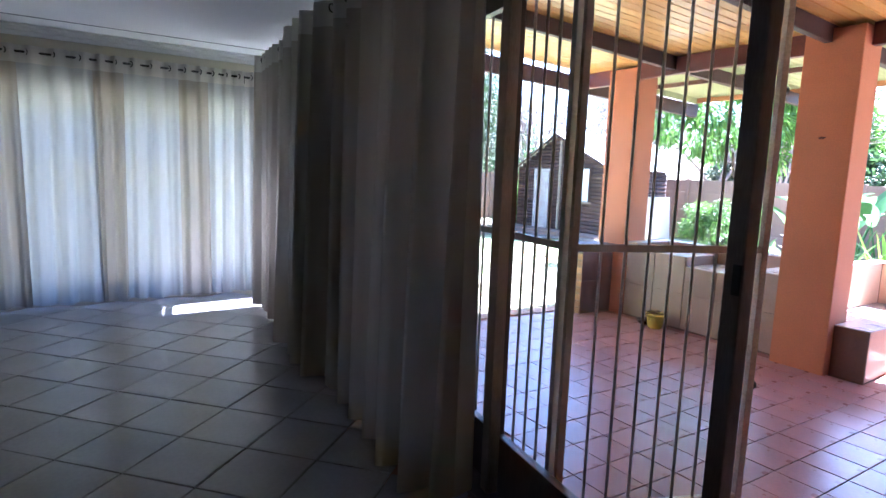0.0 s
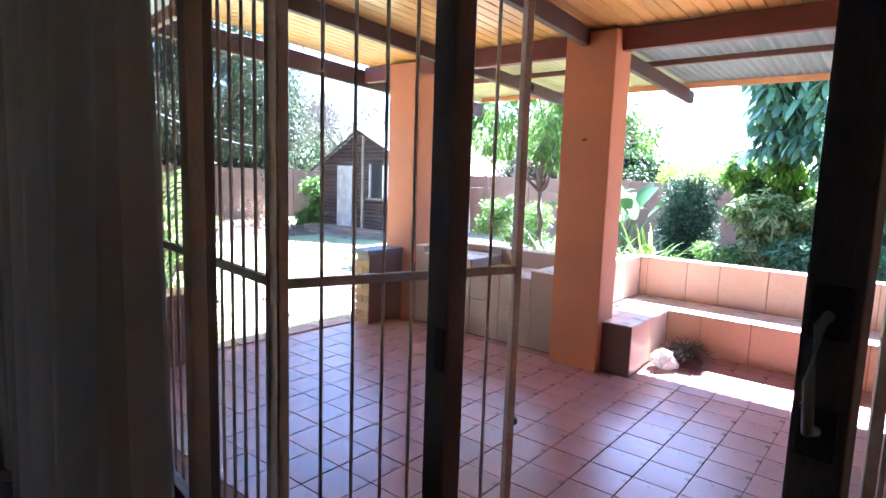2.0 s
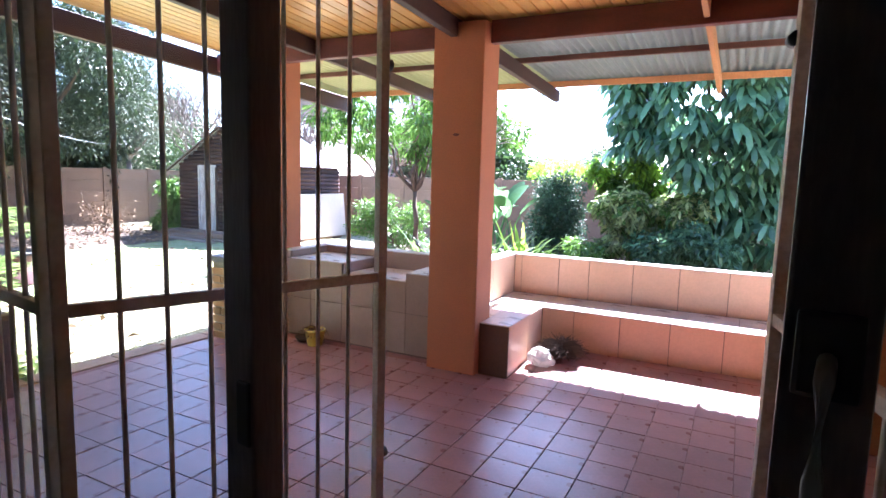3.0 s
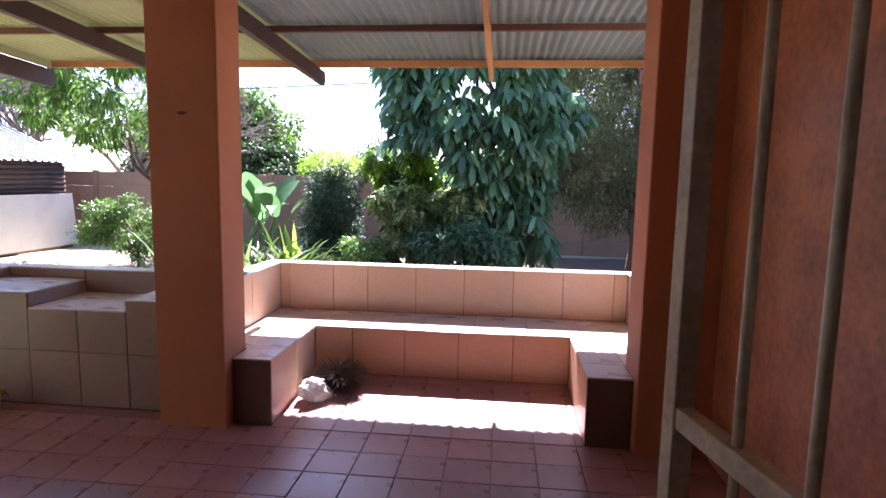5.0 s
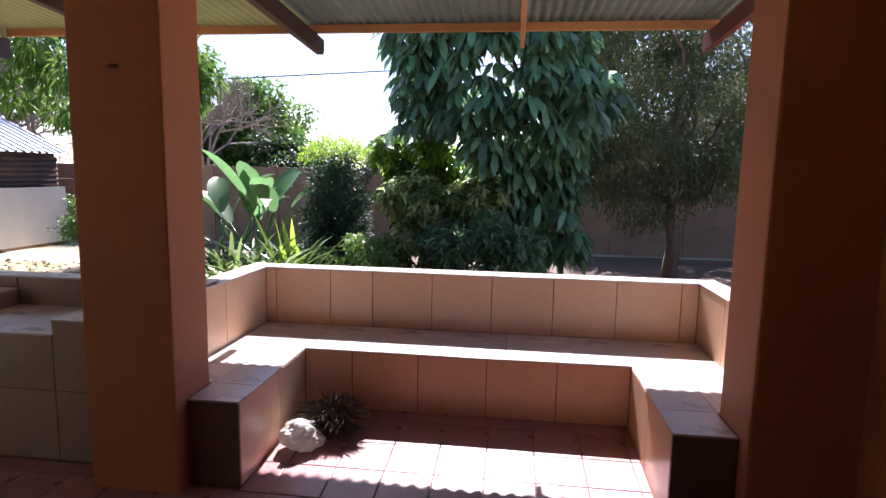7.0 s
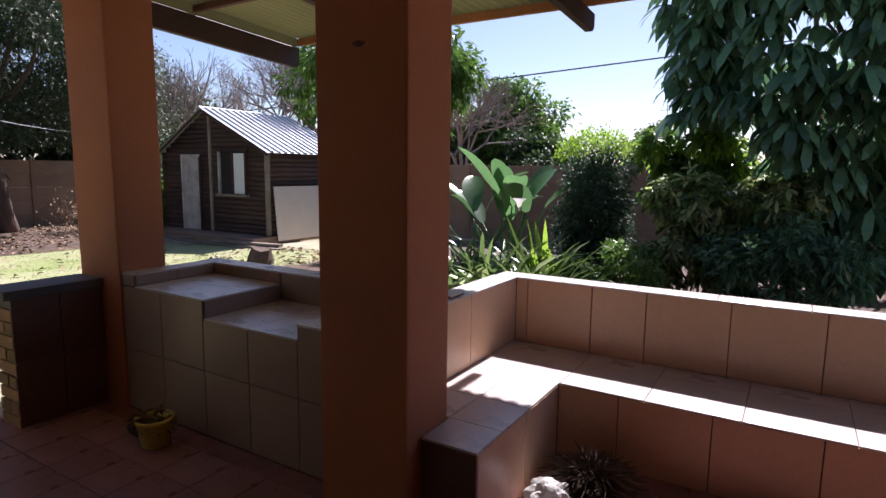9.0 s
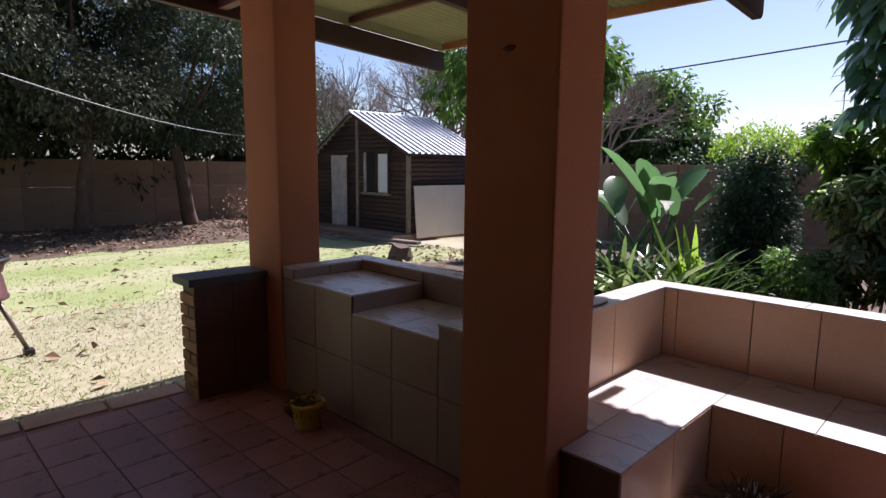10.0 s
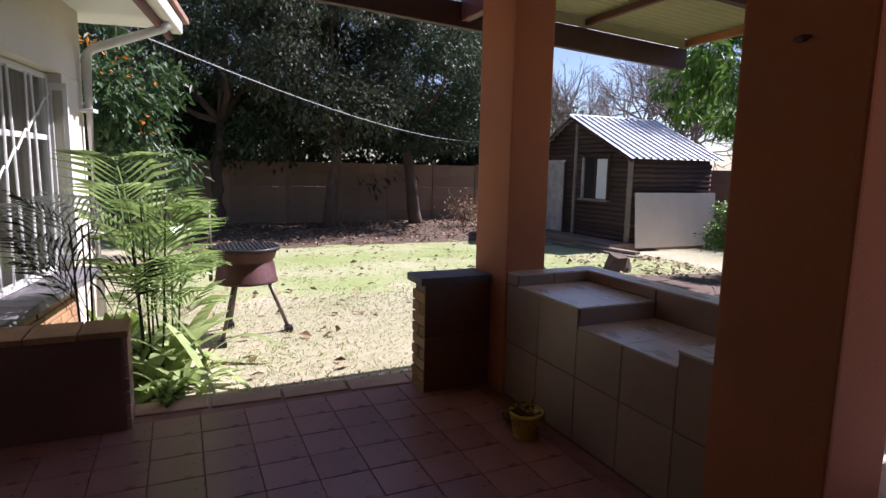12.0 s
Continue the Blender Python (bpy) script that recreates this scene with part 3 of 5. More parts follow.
def gate_leaf(name, label, width, bars, at, angle, group="security gates", knobs=True):
    """A welded steel leaf of stiles, rails and round bars, hinged at its local origin and running along local x."""
    t = thing(name, label, "gate", at, group, turn=angle)
    z0, z1, zm = 0.07, 2.32, 1.2
    for x in (0.0, width - 0.03):
        part("stile", box(x, x + 0.03, -0.015, 0.015, z0, z1, 0.003), BAR, t)
    for z in (z0 + 0.015, zm, z1 - 0.02):
        part("rail", box(0.03, width - 0.03, -0.012, 0.012, z - 0.015, z + 0.015, 0.003), BAR, t)
    shape = mesh_of(rod((0, 0, z0 + 0.02), (0, 0, z1 - 0.02), 0.0065, sides=8), "bar", BAR, True)
    for k in range(bars):
        part("bar", shape, BAR, t).location = (0.03 + (width - 0.06) * (k + 1) / (bars + 1), 0, 0)
    if knobs:
        for z in (0.6, 1.86):
            b = part("bolt", rod((width - 0.015, 0.012, z), (width + 0.022, 0.012, z), 0.018, sides=12), BLACK, t, "black bolt knob", True)
    return t


hinge_l = Vector((-1.226, 1.742, 0))
gl = Vector((-0.905, 2.572, 0)) - hinge_l
gate_leaf("security_gate", "cream painted steel bar gate standing open on the patio", gl.length, 7, hinge_l, math.degrees(math.atan2(gl.y, gl.x)))
hinge_r = Vector((0.41, 1.60, 0))
gr = Vector((0.187, 2.645, 0)) - hinge_r
gate_leaf("security_gate", "cream painted steel bar gate leaf swung open before the salmon wall", gr.length, 8, hinge_r, math.degrees(math.atan2(gr.y, gr.x)))
fx = fac(1.305, 0.11)
fixed = gate_leaf("burglar_guard", "fixed cream steel burglar panel outside the glass", 1.40, 13, fx, 180 - math.degrees(A), "", False)

# ---- patio structure ----
structure("wall_patio_right", box(1.12, 1.32, 1.25, 5.0, -0.15, 3.0), SALMON_WORN, "worn salmon plastered side wall of the patio")


def column(name, x0, x1, y0, y1, z1, label, chip=False):
    t = thing(name, label, "column", ((x0 + x1) / 2, (y0 + y1) / 2, 0), "patio columns")
    w, d = (x1 - x0) / 2, (y1 - y0) / 2
    bm = box(-w, w, -d, d, -0.1, z1, 0.012)
    part("shaft", bm, SALMON, t)
    if chip:
        rng = random.Random(3)
        bm = bmesh.new()
        bmesh.ops.create_icosphere(bm, subdivisions=2, radius=0.02)
        for v in bm.verts:
            v.co = Vector((v.co.x * 1.3, v.co.y * 0.35, v.co.z * 0.55)) * rng.uniform(0.8, 1.2)
        bmesh.ops.translate(bm, verts=bm.verts, vec=(0.0, -d - 0.002, 1.848))
        part("chip", bm, BEAM, t, "dark chipped spot in the plaster")
    return t


column("column", -2.07, -1.65, 5.0, 5.29, 2.67, "salmon plastered square patio column", True)
column("column", -4.2, -3.78, 5.17, 5.46, 2.66, "salmon plastered square patio column beside the low pier")
column("column", 0.72, 1.32, 5.0, 5.32, 2.67, "salmon plastered pier where the patio wall ends")


def zr(y):
    return 2.43 + 0.05 * (7.7 - y)


SLOPE = math.atan(-0.05)


def rafter(x, y0, y1, w, d, mat, label, tip=True, low=0.0):
    """A sloping timber along y with a clipped end."""
    bm = bmesh.new()
    prof = [(y, z - low) for y, z in ((y0, zr(y0)), (y1 - (0.03 if tip else 0), zr(y1)), (y1, zr(y1) + 0.03), (y1, zr(y1) + d), (y0, zr(y0) + d))]
    a = [bm.verts.new((x - w / 2, y, z)) for y, z in prof]
    b = [bm.verts.new((x + w / 2, y, z)) for y, z in prof]
    bm.faces.new(a)
    bm.faces.new(b[::-1])
    for i in range(5):
        j = (i + 1) % 5
        bm.faces.new((a[j], a[i], b[i], b[j]))
    bmesh.ops.recalc_face_normals(bm, faces=bm.faces)
    bmesh.ops.bevel(bm, geom=bm.edges[:], offset=0.004, segments=1, affect="EDGES")
    ob = part("rafter", bm, mat)
    return tagged(ob, label, "rafter", "roof rafters")


for x in (-4.71, -3.35, -1.9):
    rafter(x, 1.9 if x < -4 else 1.75, 7.52 if x < -4 else 7.7, 0.06, 0.18 if x < -4 else 0.13, RAFTER, "dark red-brown timber rafter with a clipped end", low=0.07 if x < -4 else 0.0)
# added strip, no real part: hides sky between rafter and the short-cut sheet
flashing = rafter(-4.697, 5.32, 7.5, 0.012, 0.125, FIBRE, "pale strip added to close the sky gap at the roof edge", False, -0.112)
flashing.name = "verge_gap_strip"
tagged(flashing, "pale strip added to close the sky gap at the roof edge", "flashing", kind="structure")
rafter(-0.19, 1.75, 7.55, 0.036, 0.13, ORANGE_WOOD, "thin orange-brown timber rafter")
rafter(1.25, 5.35, 7.7, 0.05, 0.13, BEAM, "dark red-brown timber rafter over the patio wall")


def beams():
    for x0, x1, y0 in ((-4.67, -4.205, 5.24), (-3.775, -2.075, 5.12), (-1.645, 0.715, 5.1)):
        z1 = zr(5.1) + 0.125
        ob = part("roof_beam", box(x0, x1, y0, y0 + 0.07, z1 - 0.165, z1, 0.006), BEAM)
        tagged(ob, "deep red-brown timber beam between the columns", "beam", "roof beams")


beams()


def purlins():
    for y, d, mat in ((6.4, 0.05, DARK_ORANGE), (7.52, 0.065, ORANGE_WOOD), (5.6, 0.05, BEAM)):
        z = zr(y) + 0.132
        ob = part("purlin", box(-4.71, 1.45, y - 0.02, y + 0.02, z, z + d, 0.004), mat)
        tagged(ob, "orange-brown timber purlin under the roof sheets", "purlin", "roof purlins")


purlins()


def plank_ceiling():
    """Tongue-and-groove boards along the slope, all in one mesh."""
    verts, faces = [], []
    y0, y1 = 1.55, 5.3
    w = 0.098
    k = 0
    x = -4.60
    while x < 1.12:
        a, b = x + 0.003, min(x + w, 1.12)
        c = 0.006
        i = len(verts)
        rows = [(a, 0.008), (a + c, 0), (b - c, 0), (b, 0.008), (b, 0.014), (a, 0.014)]
        for y in (y0, y1):
            verts += [(px, y, zr(y) + 0.134 + pz) for px, pz in rows]
        for j in range(6):
            faces.append((i + j, i + (j + 1) % 6, i + 6 + (j + 1) % 6, i + 6 + j))
        faces += [(i, i + 1, i + 2, i + 3, i + 4, i + 5), (i + 11, i + 10, i + 9, i + 8, i + 7, i + 6)]
        x += w
    me = raw_mesh("patio_ceiling", verts, faces, PINE_Y)
    tagged(part("patio_ceiling", me, PINE_Y), "honey-coloured varnished pine board ceiling", "ceiling", kind="structure")


PINE_Y = material("varnished_pine_boards", (0.70, 0.39, 0.10), 0.38, 0.3, 2.2, 30, 0.12, islands=0.14, stretch=(6, 0.35, 6), stain=(0.55, 0.26, 0.05), coat=0.3)
plank_ceiling()


def corrugated(name, x0, x1, y0, y1, zf, mat, label, pitch=0.076, amp=0.013):
    verts, faces = [], []
    n = int((x1 - x0) / pitch * 8)
    rows = 6
    for j in range(rows + 1):
        y = y0 + (y1 - y0) * j / rows
        for i in range(n + 1):
            x = x0 + (x1 - x0) * i / n
            verts.append((x, y, zf(y) + amp * math.sin(x / pitch * math.tau)))
    w = n + 1
    for j in range(rows):
        for i in range(n):
            faces.append((j * w + i, j * w + i + 1, (j + 1) * w + i + 1, (j + 1) * w + i))
    me = raw_mesh(name, verts, faces, mat, True)
    ob = part(name, me, mat)
    so = ob.modifiers.new("thickness", "SOLIDIFY")
    so.thickness = 0.0015
    return tagged(ob, label, "roof sheet", kind="structure")


def zs(y):
    return zr(y) + 0.205


for k, (x0, x1, mat, label) in enumerate(((-4.68, -3.3, FIBRE, "greenish translucent corrugated roof sheet"), (-3.36, -1.95, FIBRE, "pale corrugated roof sheet over the counter"),
                                          (-2.0, -0.1, ZINC, "galvanised corrugated roof sheet over the bench"), (-0.16, 1.7, ZINC, "galvanised corrugated roof sheet beside the wall"))):
    corrugated("roof_sheet", x0, x1, 5.31, 7.64, lambda y, k=k: zs(y) + 0.003 * k, mat, label)
corrugated("roof_sheet", -4.60, 3.2, 1.3, 5.4, lambda y: zs(y) + 0.02, ZINC, "galvanised corrugated roof sheet above the board ceiling")
structure("house_roof", box(-7.1, 3.4, -4.4, 1.6, 3.1, 3.16), FAR_ROOF, "house roof over the room", "roof")


# ---- tiled bench, counter and pier ----
def tile_run(parent, origin, u, v, out, cuts_u, cuts_v, mat, gap=0.005, thick=0.008):
    """Flat tiles between the cuts along u and v, each a piece of its own."""
    u, v, out = Vector(u), Vector(v), Vector(out)
    m = Matrix((u, v, out)).transposed().to_4x4()
    shapes = {}
    for a, b in zip(cuts_u, cuts_u[1:]):
        for c, d in zip(cuts_v, cuts_v[1:]):
            key = (round(b - a, 3), round(d - c, 3))
            if key not in shapes:
                shapes[key] = mesh_of(box(gap / 2, b - a - gap / 2, gap / 2, d - c - gap / 2, -0.002, thick, 0.0022), "tile", mat)
            o = part("tile", shapes[key], mat, parent)
            o.matrix_basis = Matrix.Translation(Vector(origin) + u * a + v * c) @ m


X, Y, Z = Vector((1, 0, 0)), Vector((0, 1, 0)), Vector((0, 0, 1))
SEAT, PAR = 0.40, 0.785
XL, XR, YF, YB = -1.412, 0.468, 5.925, 6.45
XBL, XBR = -1.88, 0.96


def bench():
    t = thing("built_in_bench", "U-shaped built-in bench clad in beige tiles", "bench")
    core = bmesh.new()
    box(XBL, XL, 5.095, YF, -0.05, SEAT, 0, core)
    box(XR, XBR, 5.085, YF, -0.05, SEAT, 0, core)
    box(XBL, XBR, YF + 0.0005, YB, -0.05, SEAT, 0, core)
    box(XBL - 0.13, XBL - 0.0005, 5.3, YB + 0.13, -0.2, PAR, 0, core)
    box(XBR + 0.0005, XBR + 0.13, 5.33, YB + 0.13, -0.2, PAR, 0, core)
    box(XBL, XBR, YB + 0.0005, YB + 0.13, -0.2, PAR, 0, core)
    part("core", core, BENCH_GROUT, t, "grouted masonry core")
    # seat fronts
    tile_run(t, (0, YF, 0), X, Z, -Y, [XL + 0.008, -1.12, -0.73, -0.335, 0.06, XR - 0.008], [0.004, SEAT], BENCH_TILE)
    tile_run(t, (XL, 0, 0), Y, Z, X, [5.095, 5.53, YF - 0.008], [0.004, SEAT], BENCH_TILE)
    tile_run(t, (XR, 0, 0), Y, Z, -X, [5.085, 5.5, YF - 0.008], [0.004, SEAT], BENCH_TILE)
    tile_run(t, (0, 5.095, 0), X, Z, -Y, [-1.645, XL + 0.008], [0.004, SEAT], DARK_TILE)
    tile_run(t, (0, 5.085, 0), X, Z, -Y, [XR - 0.008, 0.715], [0.004, SEAT], DARK_TILE)
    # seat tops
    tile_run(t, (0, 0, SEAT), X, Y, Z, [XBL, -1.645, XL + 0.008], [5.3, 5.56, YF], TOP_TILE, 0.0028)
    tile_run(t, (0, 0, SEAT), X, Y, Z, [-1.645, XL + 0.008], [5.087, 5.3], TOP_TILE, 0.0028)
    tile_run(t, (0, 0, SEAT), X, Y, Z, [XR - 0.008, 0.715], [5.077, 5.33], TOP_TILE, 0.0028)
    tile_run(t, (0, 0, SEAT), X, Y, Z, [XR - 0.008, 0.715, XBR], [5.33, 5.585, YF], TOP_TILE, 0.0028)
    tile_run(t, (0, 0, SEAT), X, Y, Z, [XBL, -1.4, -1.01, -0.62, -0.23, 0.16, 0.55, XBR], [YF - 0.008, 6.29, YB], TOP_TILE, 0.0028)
    # back rests
    tile_run(t, (0, YB, 0), X, Z, -Y, [XBL + 0.008, -1.80, -1.42, -1.13, -0.73, -0.335, 0.06, 0.455, 0.85, XBR - 0.008], [SEAT + 0.008, PAR], BENCH_TILE)
    tile_run(t, (XBL, 0, 0), Y, Z, X, [5.3, 5.5, 5.89, YB - 0.008], [SEAT + 0.008, PAR], BENCH_TILE)
    tile_run(t, (XBR, 0, 0), Y, Z, -X, [5.33, 5.6, 6.0, YB - 0.008], [SEAT + 0.008, PAR], BENCH_TILE)
    # parapet tops
    tile_run(t, (0, YB, PAR), X, Y, Z, [XBL - 0.13, -1.6, -1.2, -0.8, -0.4, 0, 0.4, 0.8, XBR + 0.13], [-0.012, 0.14], TOP_TILE, 0.0028)
    tile_run(t, (XBL - 0.13, 0, PAR), X, Y, Z, [-0.01, 0.142], [5.3, 5.7, 6.1, YB - 0.013], TOP_TILE, 0.0028)
    tile_run(t, (XBR, 0, PAR), X, Y, Z, [-0.012, 0.14], [5.33, 5.7, 6.1, YB - 0.013], TOP_TILE, 0.0028)


bench()


def counter():
    t = thing("built_in_counter", "stepped built-in patio counter clad in beige tiles", "counter")
    yf, yb = 5.19, 5.72
    core = bmesh.new()
    a, b, c, d = -3.78, -3.06, -2.385, -2.07
    box(a, b, yf, yb, -0.05, 0.73, 0, core)
    box(b, c, yf, yb, -0.05, 0.632, 0, core)
    box(c, d, yf, yb, -0.05, 0.705, 0, core)
    box(a, d + 0.18, yb + 0.0005, yb + 0.12, -0.2, 0.80, 0, core)
    box(a + 0.0005, a + 0.12, yf, yb, 0.7302, 0.80, 0, core)
    part("core", core, BENCH_GROUT, t, "grouted masonry core")
    # upright faces take the bench tile with shade painted in
    tile_run(t, (0, yf, 0), X, Z, -Y, [a, -3.42, b], [0.004, 0.36, 0.73], SHADED_COUNTER_TILE)
    tile_run(t, (0, yf, 0), X, Z, -Y, [a, a + 0.12], [0.734, 0.80], SHADED_COUNTER_TILE)
    tile_run(t, (0, yf, 0), X, Z, -Y, [b, -2.72, c], [0.004, 0.36, 0.632], SHADED_COUNTER_TILE)
    tile_run(t, (0, yf, 0), X, Z, -Y, [c, d], [0.004, 0.36, 0.705], SHADED_COUNTER_TILE)
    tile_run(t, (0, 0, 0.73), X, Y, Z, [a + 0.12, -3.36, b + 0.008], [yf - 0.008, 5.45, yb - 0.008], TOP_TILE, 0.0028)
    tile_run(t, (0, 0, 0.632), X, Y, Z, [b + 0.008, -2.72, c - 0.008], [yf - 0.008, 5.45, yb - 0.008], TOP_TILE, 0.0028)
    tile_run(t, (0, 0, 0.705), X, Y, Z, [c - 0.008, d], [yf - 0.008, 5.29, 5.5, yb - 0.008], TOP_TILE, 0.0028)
    tile_run(t, (b, 0, 0), Y, Z, X, [yf, yb - 0.008], [0.62, 0.73], SHADED_COUNTER_TILE)
    tile_run(t, (c, 0, 0), Y, Z, -X, [yf, yb - 0.008], [0.62, 0.705], SHADED_COUNTER_TILE)
    tile_run(t, (0, yb, 0), X, Z, -Y, [a + 0.12, b], [0.738, 0.8], SHADED_COUNTER_TILE)
    tile_run(t, (0, yb, 0), X, Z, -Y, [b + 0.008, c - 0.008], [0.62, 0.8], SHADED_COUNTER_TILE)
    tile_run(t, (0, yb, 0), X, Z, -Y, [c, d], [0.713, 0.8], SHADED_COUNTER_TILE)
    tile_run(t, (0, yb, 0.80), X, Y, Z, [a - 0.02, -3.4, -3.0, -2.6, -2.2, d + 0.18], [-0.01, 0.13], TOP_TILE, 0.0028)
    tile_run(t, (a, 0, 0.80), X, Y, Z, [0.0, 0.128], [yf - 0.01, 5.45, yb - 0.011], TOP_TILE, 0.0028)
    tile_run(t, (a + 0.12, 0, 0), Y, Z, X, [yf, 5.45, yb - 0.008], [0.738, 0.8], SHADED_COUNTER_TILE)


counter()


def pier():
    t = thing("low_pier", "low pier of rough yellow brick with a tiled side", "pier")
    x0, x1, y0, y1 = -4.17, -3.965, 4.69, 5.165
    part("core", box(x0 + 0.014, x1 - 0.004, y0 + 0.016, y1, -0.1, 0.71), MORTAR, t)
    brick_face(t, (x0, y0 + 0.016, 0.0), X, -Y, x1 - x0, 0.70, BRICK, 0.215, 0.062)
    brick_face(t, (x0 + 0.014, y1, 0.0), -Y, -X, y1 - y0, 0.70, BRICK, 0.215, 0.062)
    tile_run(t, (x1 - 0.004, 0, 0), Y, Z, X, [y0 + 0.002, 4.93, y1], [0.004, 0.36, 0.71], DARK_TILE)
    part("cap", box(x0 - 0.03, x1 + 0.02, y0 - 0.03, y1, 0.71, 0.76, 0.006), SLATE, t, "grey slate cap")


pier()


def planter_wall():
    t = thing("planter_wall", "low dark plastered planter wall at the patio edge", "planter")
    part("wall", box(-4.33, -4.08, 2.08, 3.0, -0.15, 0.525, 0.012), DARK_TILE, t)
    for k in range(4):
        part("coping", box(-4.35, -4.06, 2.10 + k * 0.234, 2.10 + (k + 1) * 0.234 - 0.008, 0.525, 0.56, 0.006), BRICK, t, "brown brick coping tile")
    for k in range(7):
        part("brick", box(-4.32, -4.09, 3.0, 3.022, -0.01 + k * 0.076, 0.056 + k * 0.076, 0.004), EDGE_BRICK, t)


planter_wall()


def patio_edging():
    t = thing("patio_edging", "sunlit terracotta edging bricks along the patio", "edging")
    shape = mesh_of(box(-0.15, 0.03, 0.006, 0.418, -0.12, 0.004, 0.012), "brick", EDGE_BRICK)
    for k in range(5):
        y = 3.0 + 0.425 * k
        o = part("brick", shape, EDGE_BRICK, t)
        o.matrix_basis = pose(-4.27 + 0.09 * (y - 3.0) / 1.7 - 0.02, y, 0.0, 0, 0, -2 + (k % 3))


patio_edging()


# ---- curtains ----
def curtain(name, label, p, q, z0, z1, folds, amp0, amp1, mat, seed, rings=True, header=True):
    """A hanging cloth with uneven folds from p to q (plan points), its header band and its eyelets."""
    rng = np.random.default_rng(seed)
    p, q = np.array(p, float), np.array(q, float)
    run = np.linalg.norm(q - p)
    d = (q - p) / run
    nrm = np.array((-d[1], d[0]))
    t = thing(name, label, "curtain", group="curtains")
    nu, nv = int(folds * 14), 26
    ph = np.cumsum(rng.uniform(0.75, 1.25, nu + 1)) / nu * folds * math.tau
    fold_amp = np.interp(np.arange(nu + 1), np.linspace(0, nu, int(folds) + 2), rng.uniform(0.35, 1.3, int(folds) + 2))
    lean = np.interp(np.arange(nu + 1), np.linspace(0, nu, int(folds) + 2), rng.uniform(-1, 1, int(folds) + 2))

    def row(z, k):
        out = []
        for i in range(nu + 1):
            u = i / nu
            a = (amp0 + (amp1 - amp0) * u) * fold_amp[i] * (0.55 + 0.45 * k)
            off = a * math.sin(ph[i]) + 0.25 * a * math.sin(2.3 * ph[i] + 1.3 + k * 1.2)
            sh = 0.03 * lean[i] * k
            x = p + d * (run * u + sh) + nrm * off
            out.append((x[0], x[1], z + (0.008 * math.sin(ph[i] * 0.5) if k >= 0.999 else 0)))
        return out
    zs_ = [(z1 - 0.16) - (z1 - 0.16 - z0) * j / nv for j in range(nv + 1)]
    verts = [v for j, z in enumerate(zs_) for v in row(z, 0.07 + 0.93 * j / nv)]
    w = nu + 1
    faces = [(j * w + i, j * w + i + 1, (j + 1) * w + i + 1, (j + 1) * w + i) for j in range(nv) for i in range(nu)]
    part("cloth", raw_mesh("cloth", verts, faces, mat, True), mat, t)
    hz = [z1 - 0.16 * j / 4 for j in range(5)]
    verts = [v for j, z in enumerate(hz) for v in row(z, 0.07 * j / 4)]
    faces = [(j * w + i, j * w + i + 1, (j + 1) * w + i + 1, (j + 1) * w + i) for j in range(4) for i in range(nu)]
    part("header_band", raw_mesh("header_band", verts, faces, HEADER, True), HEADER, t, "paler curtain header band")
    if rings:
        ring = lathe([(0.022, -0.004), (0.030, -0.004), (0.030, 0.004), (0.022, 0.004), (0.022, -0.004)], 14)
        me = mesh_of(ring, "eyelet", BLACK, True)
        for k in range(int(folds)):
            u = (k + 0.5) / folds
            x = p + d * run * u
            o = part("eyelet", me, BLACK, t)
            o.matrix_basis = Matrix.Translation((x[0], x[1], z1 - 0.06)) @ Matrix.Rotation(math.atan2(d[1], d[0]) + 0.5, 4, "Z") @ Matrix.Rotation(math.pi / 2, 4, "Y")
    return t


def curtain_rod(label, p, q, z):
    t = thing("curtain_rod", label, "curtain rod", group="curtain rods")
    p, q = Vector((*p, z)), Vector((*q, z))
    part("pole", rod(p, q, 0.011, sides=10), BLACK, t, smooth=True)
    d = (q - p).normalized()
    for e, s in ((p, -1), (q, 1)):
        f = bmesh.new()
        bmesh.ops.create_uvsphere(f, u_segments=12, v_segments=8, radius=0.026, matrix=Matrix.Translation(e + d * s * 0.02))
        part("finial", f, BLACK, t, smooth=True)
    n = Vector((-d.y, d.x, 0))
    for k in (0.03, 0.5, 0.97):
        a = p.lerp(q, k)
        part("bracket", box(a.x - 0.008, a.x + 0.008, a.y - 0.008, a.y + 0.008, a.z - 0.07, a.z + 0.012, 0.002), BLACK, t)
    return t


curtain_rod("black curtain rod on the glazed side wall", (-6.33, -2.9), (-6.33, 1.86), 2.44)
curtain_rod("black curtain rod along the door wall", (-1.75, 1.50), (-5.75, 1.74), 2.50)
sides = ((-2.85, -1.75, CURTAIN, 6), (-1.78, -0.78, SHEER, 5), (-0.80, -0.32, CURTAIN, 3), (-0.34, 0.28, SHEER, 3), (0.26, 0.55, CURTAIN, 2),
         (0.53, 1.05, SHEER, 3), (1.03, 1.34, CURTAIN, 2), (1.32, 1.86, SHEER, 4))
for k, (a, b, mat, f) in enumerate(sides):
    curtain("curtain", "pale beige curtain glowing with daylight" if mat is SHEER else "darker beige curtain drawn across the side window",
            (-6.32, a), (-6.32, b), 0.04, 2.50, f, 0.045, 0.045, mat, 20 + k)
curtain("curtain", "grey-beige curtain hanging in deep folds beside the glass door", (-1.46, 1.46), (-4.2, 1.57), 0.03, 2.55, 10, 0.17, 0.11, CURTAIN, 41)
curtain_rod("black curtain rod above the side window", (-4.25, 1.86), (-5.72, 2.086), 2.40)
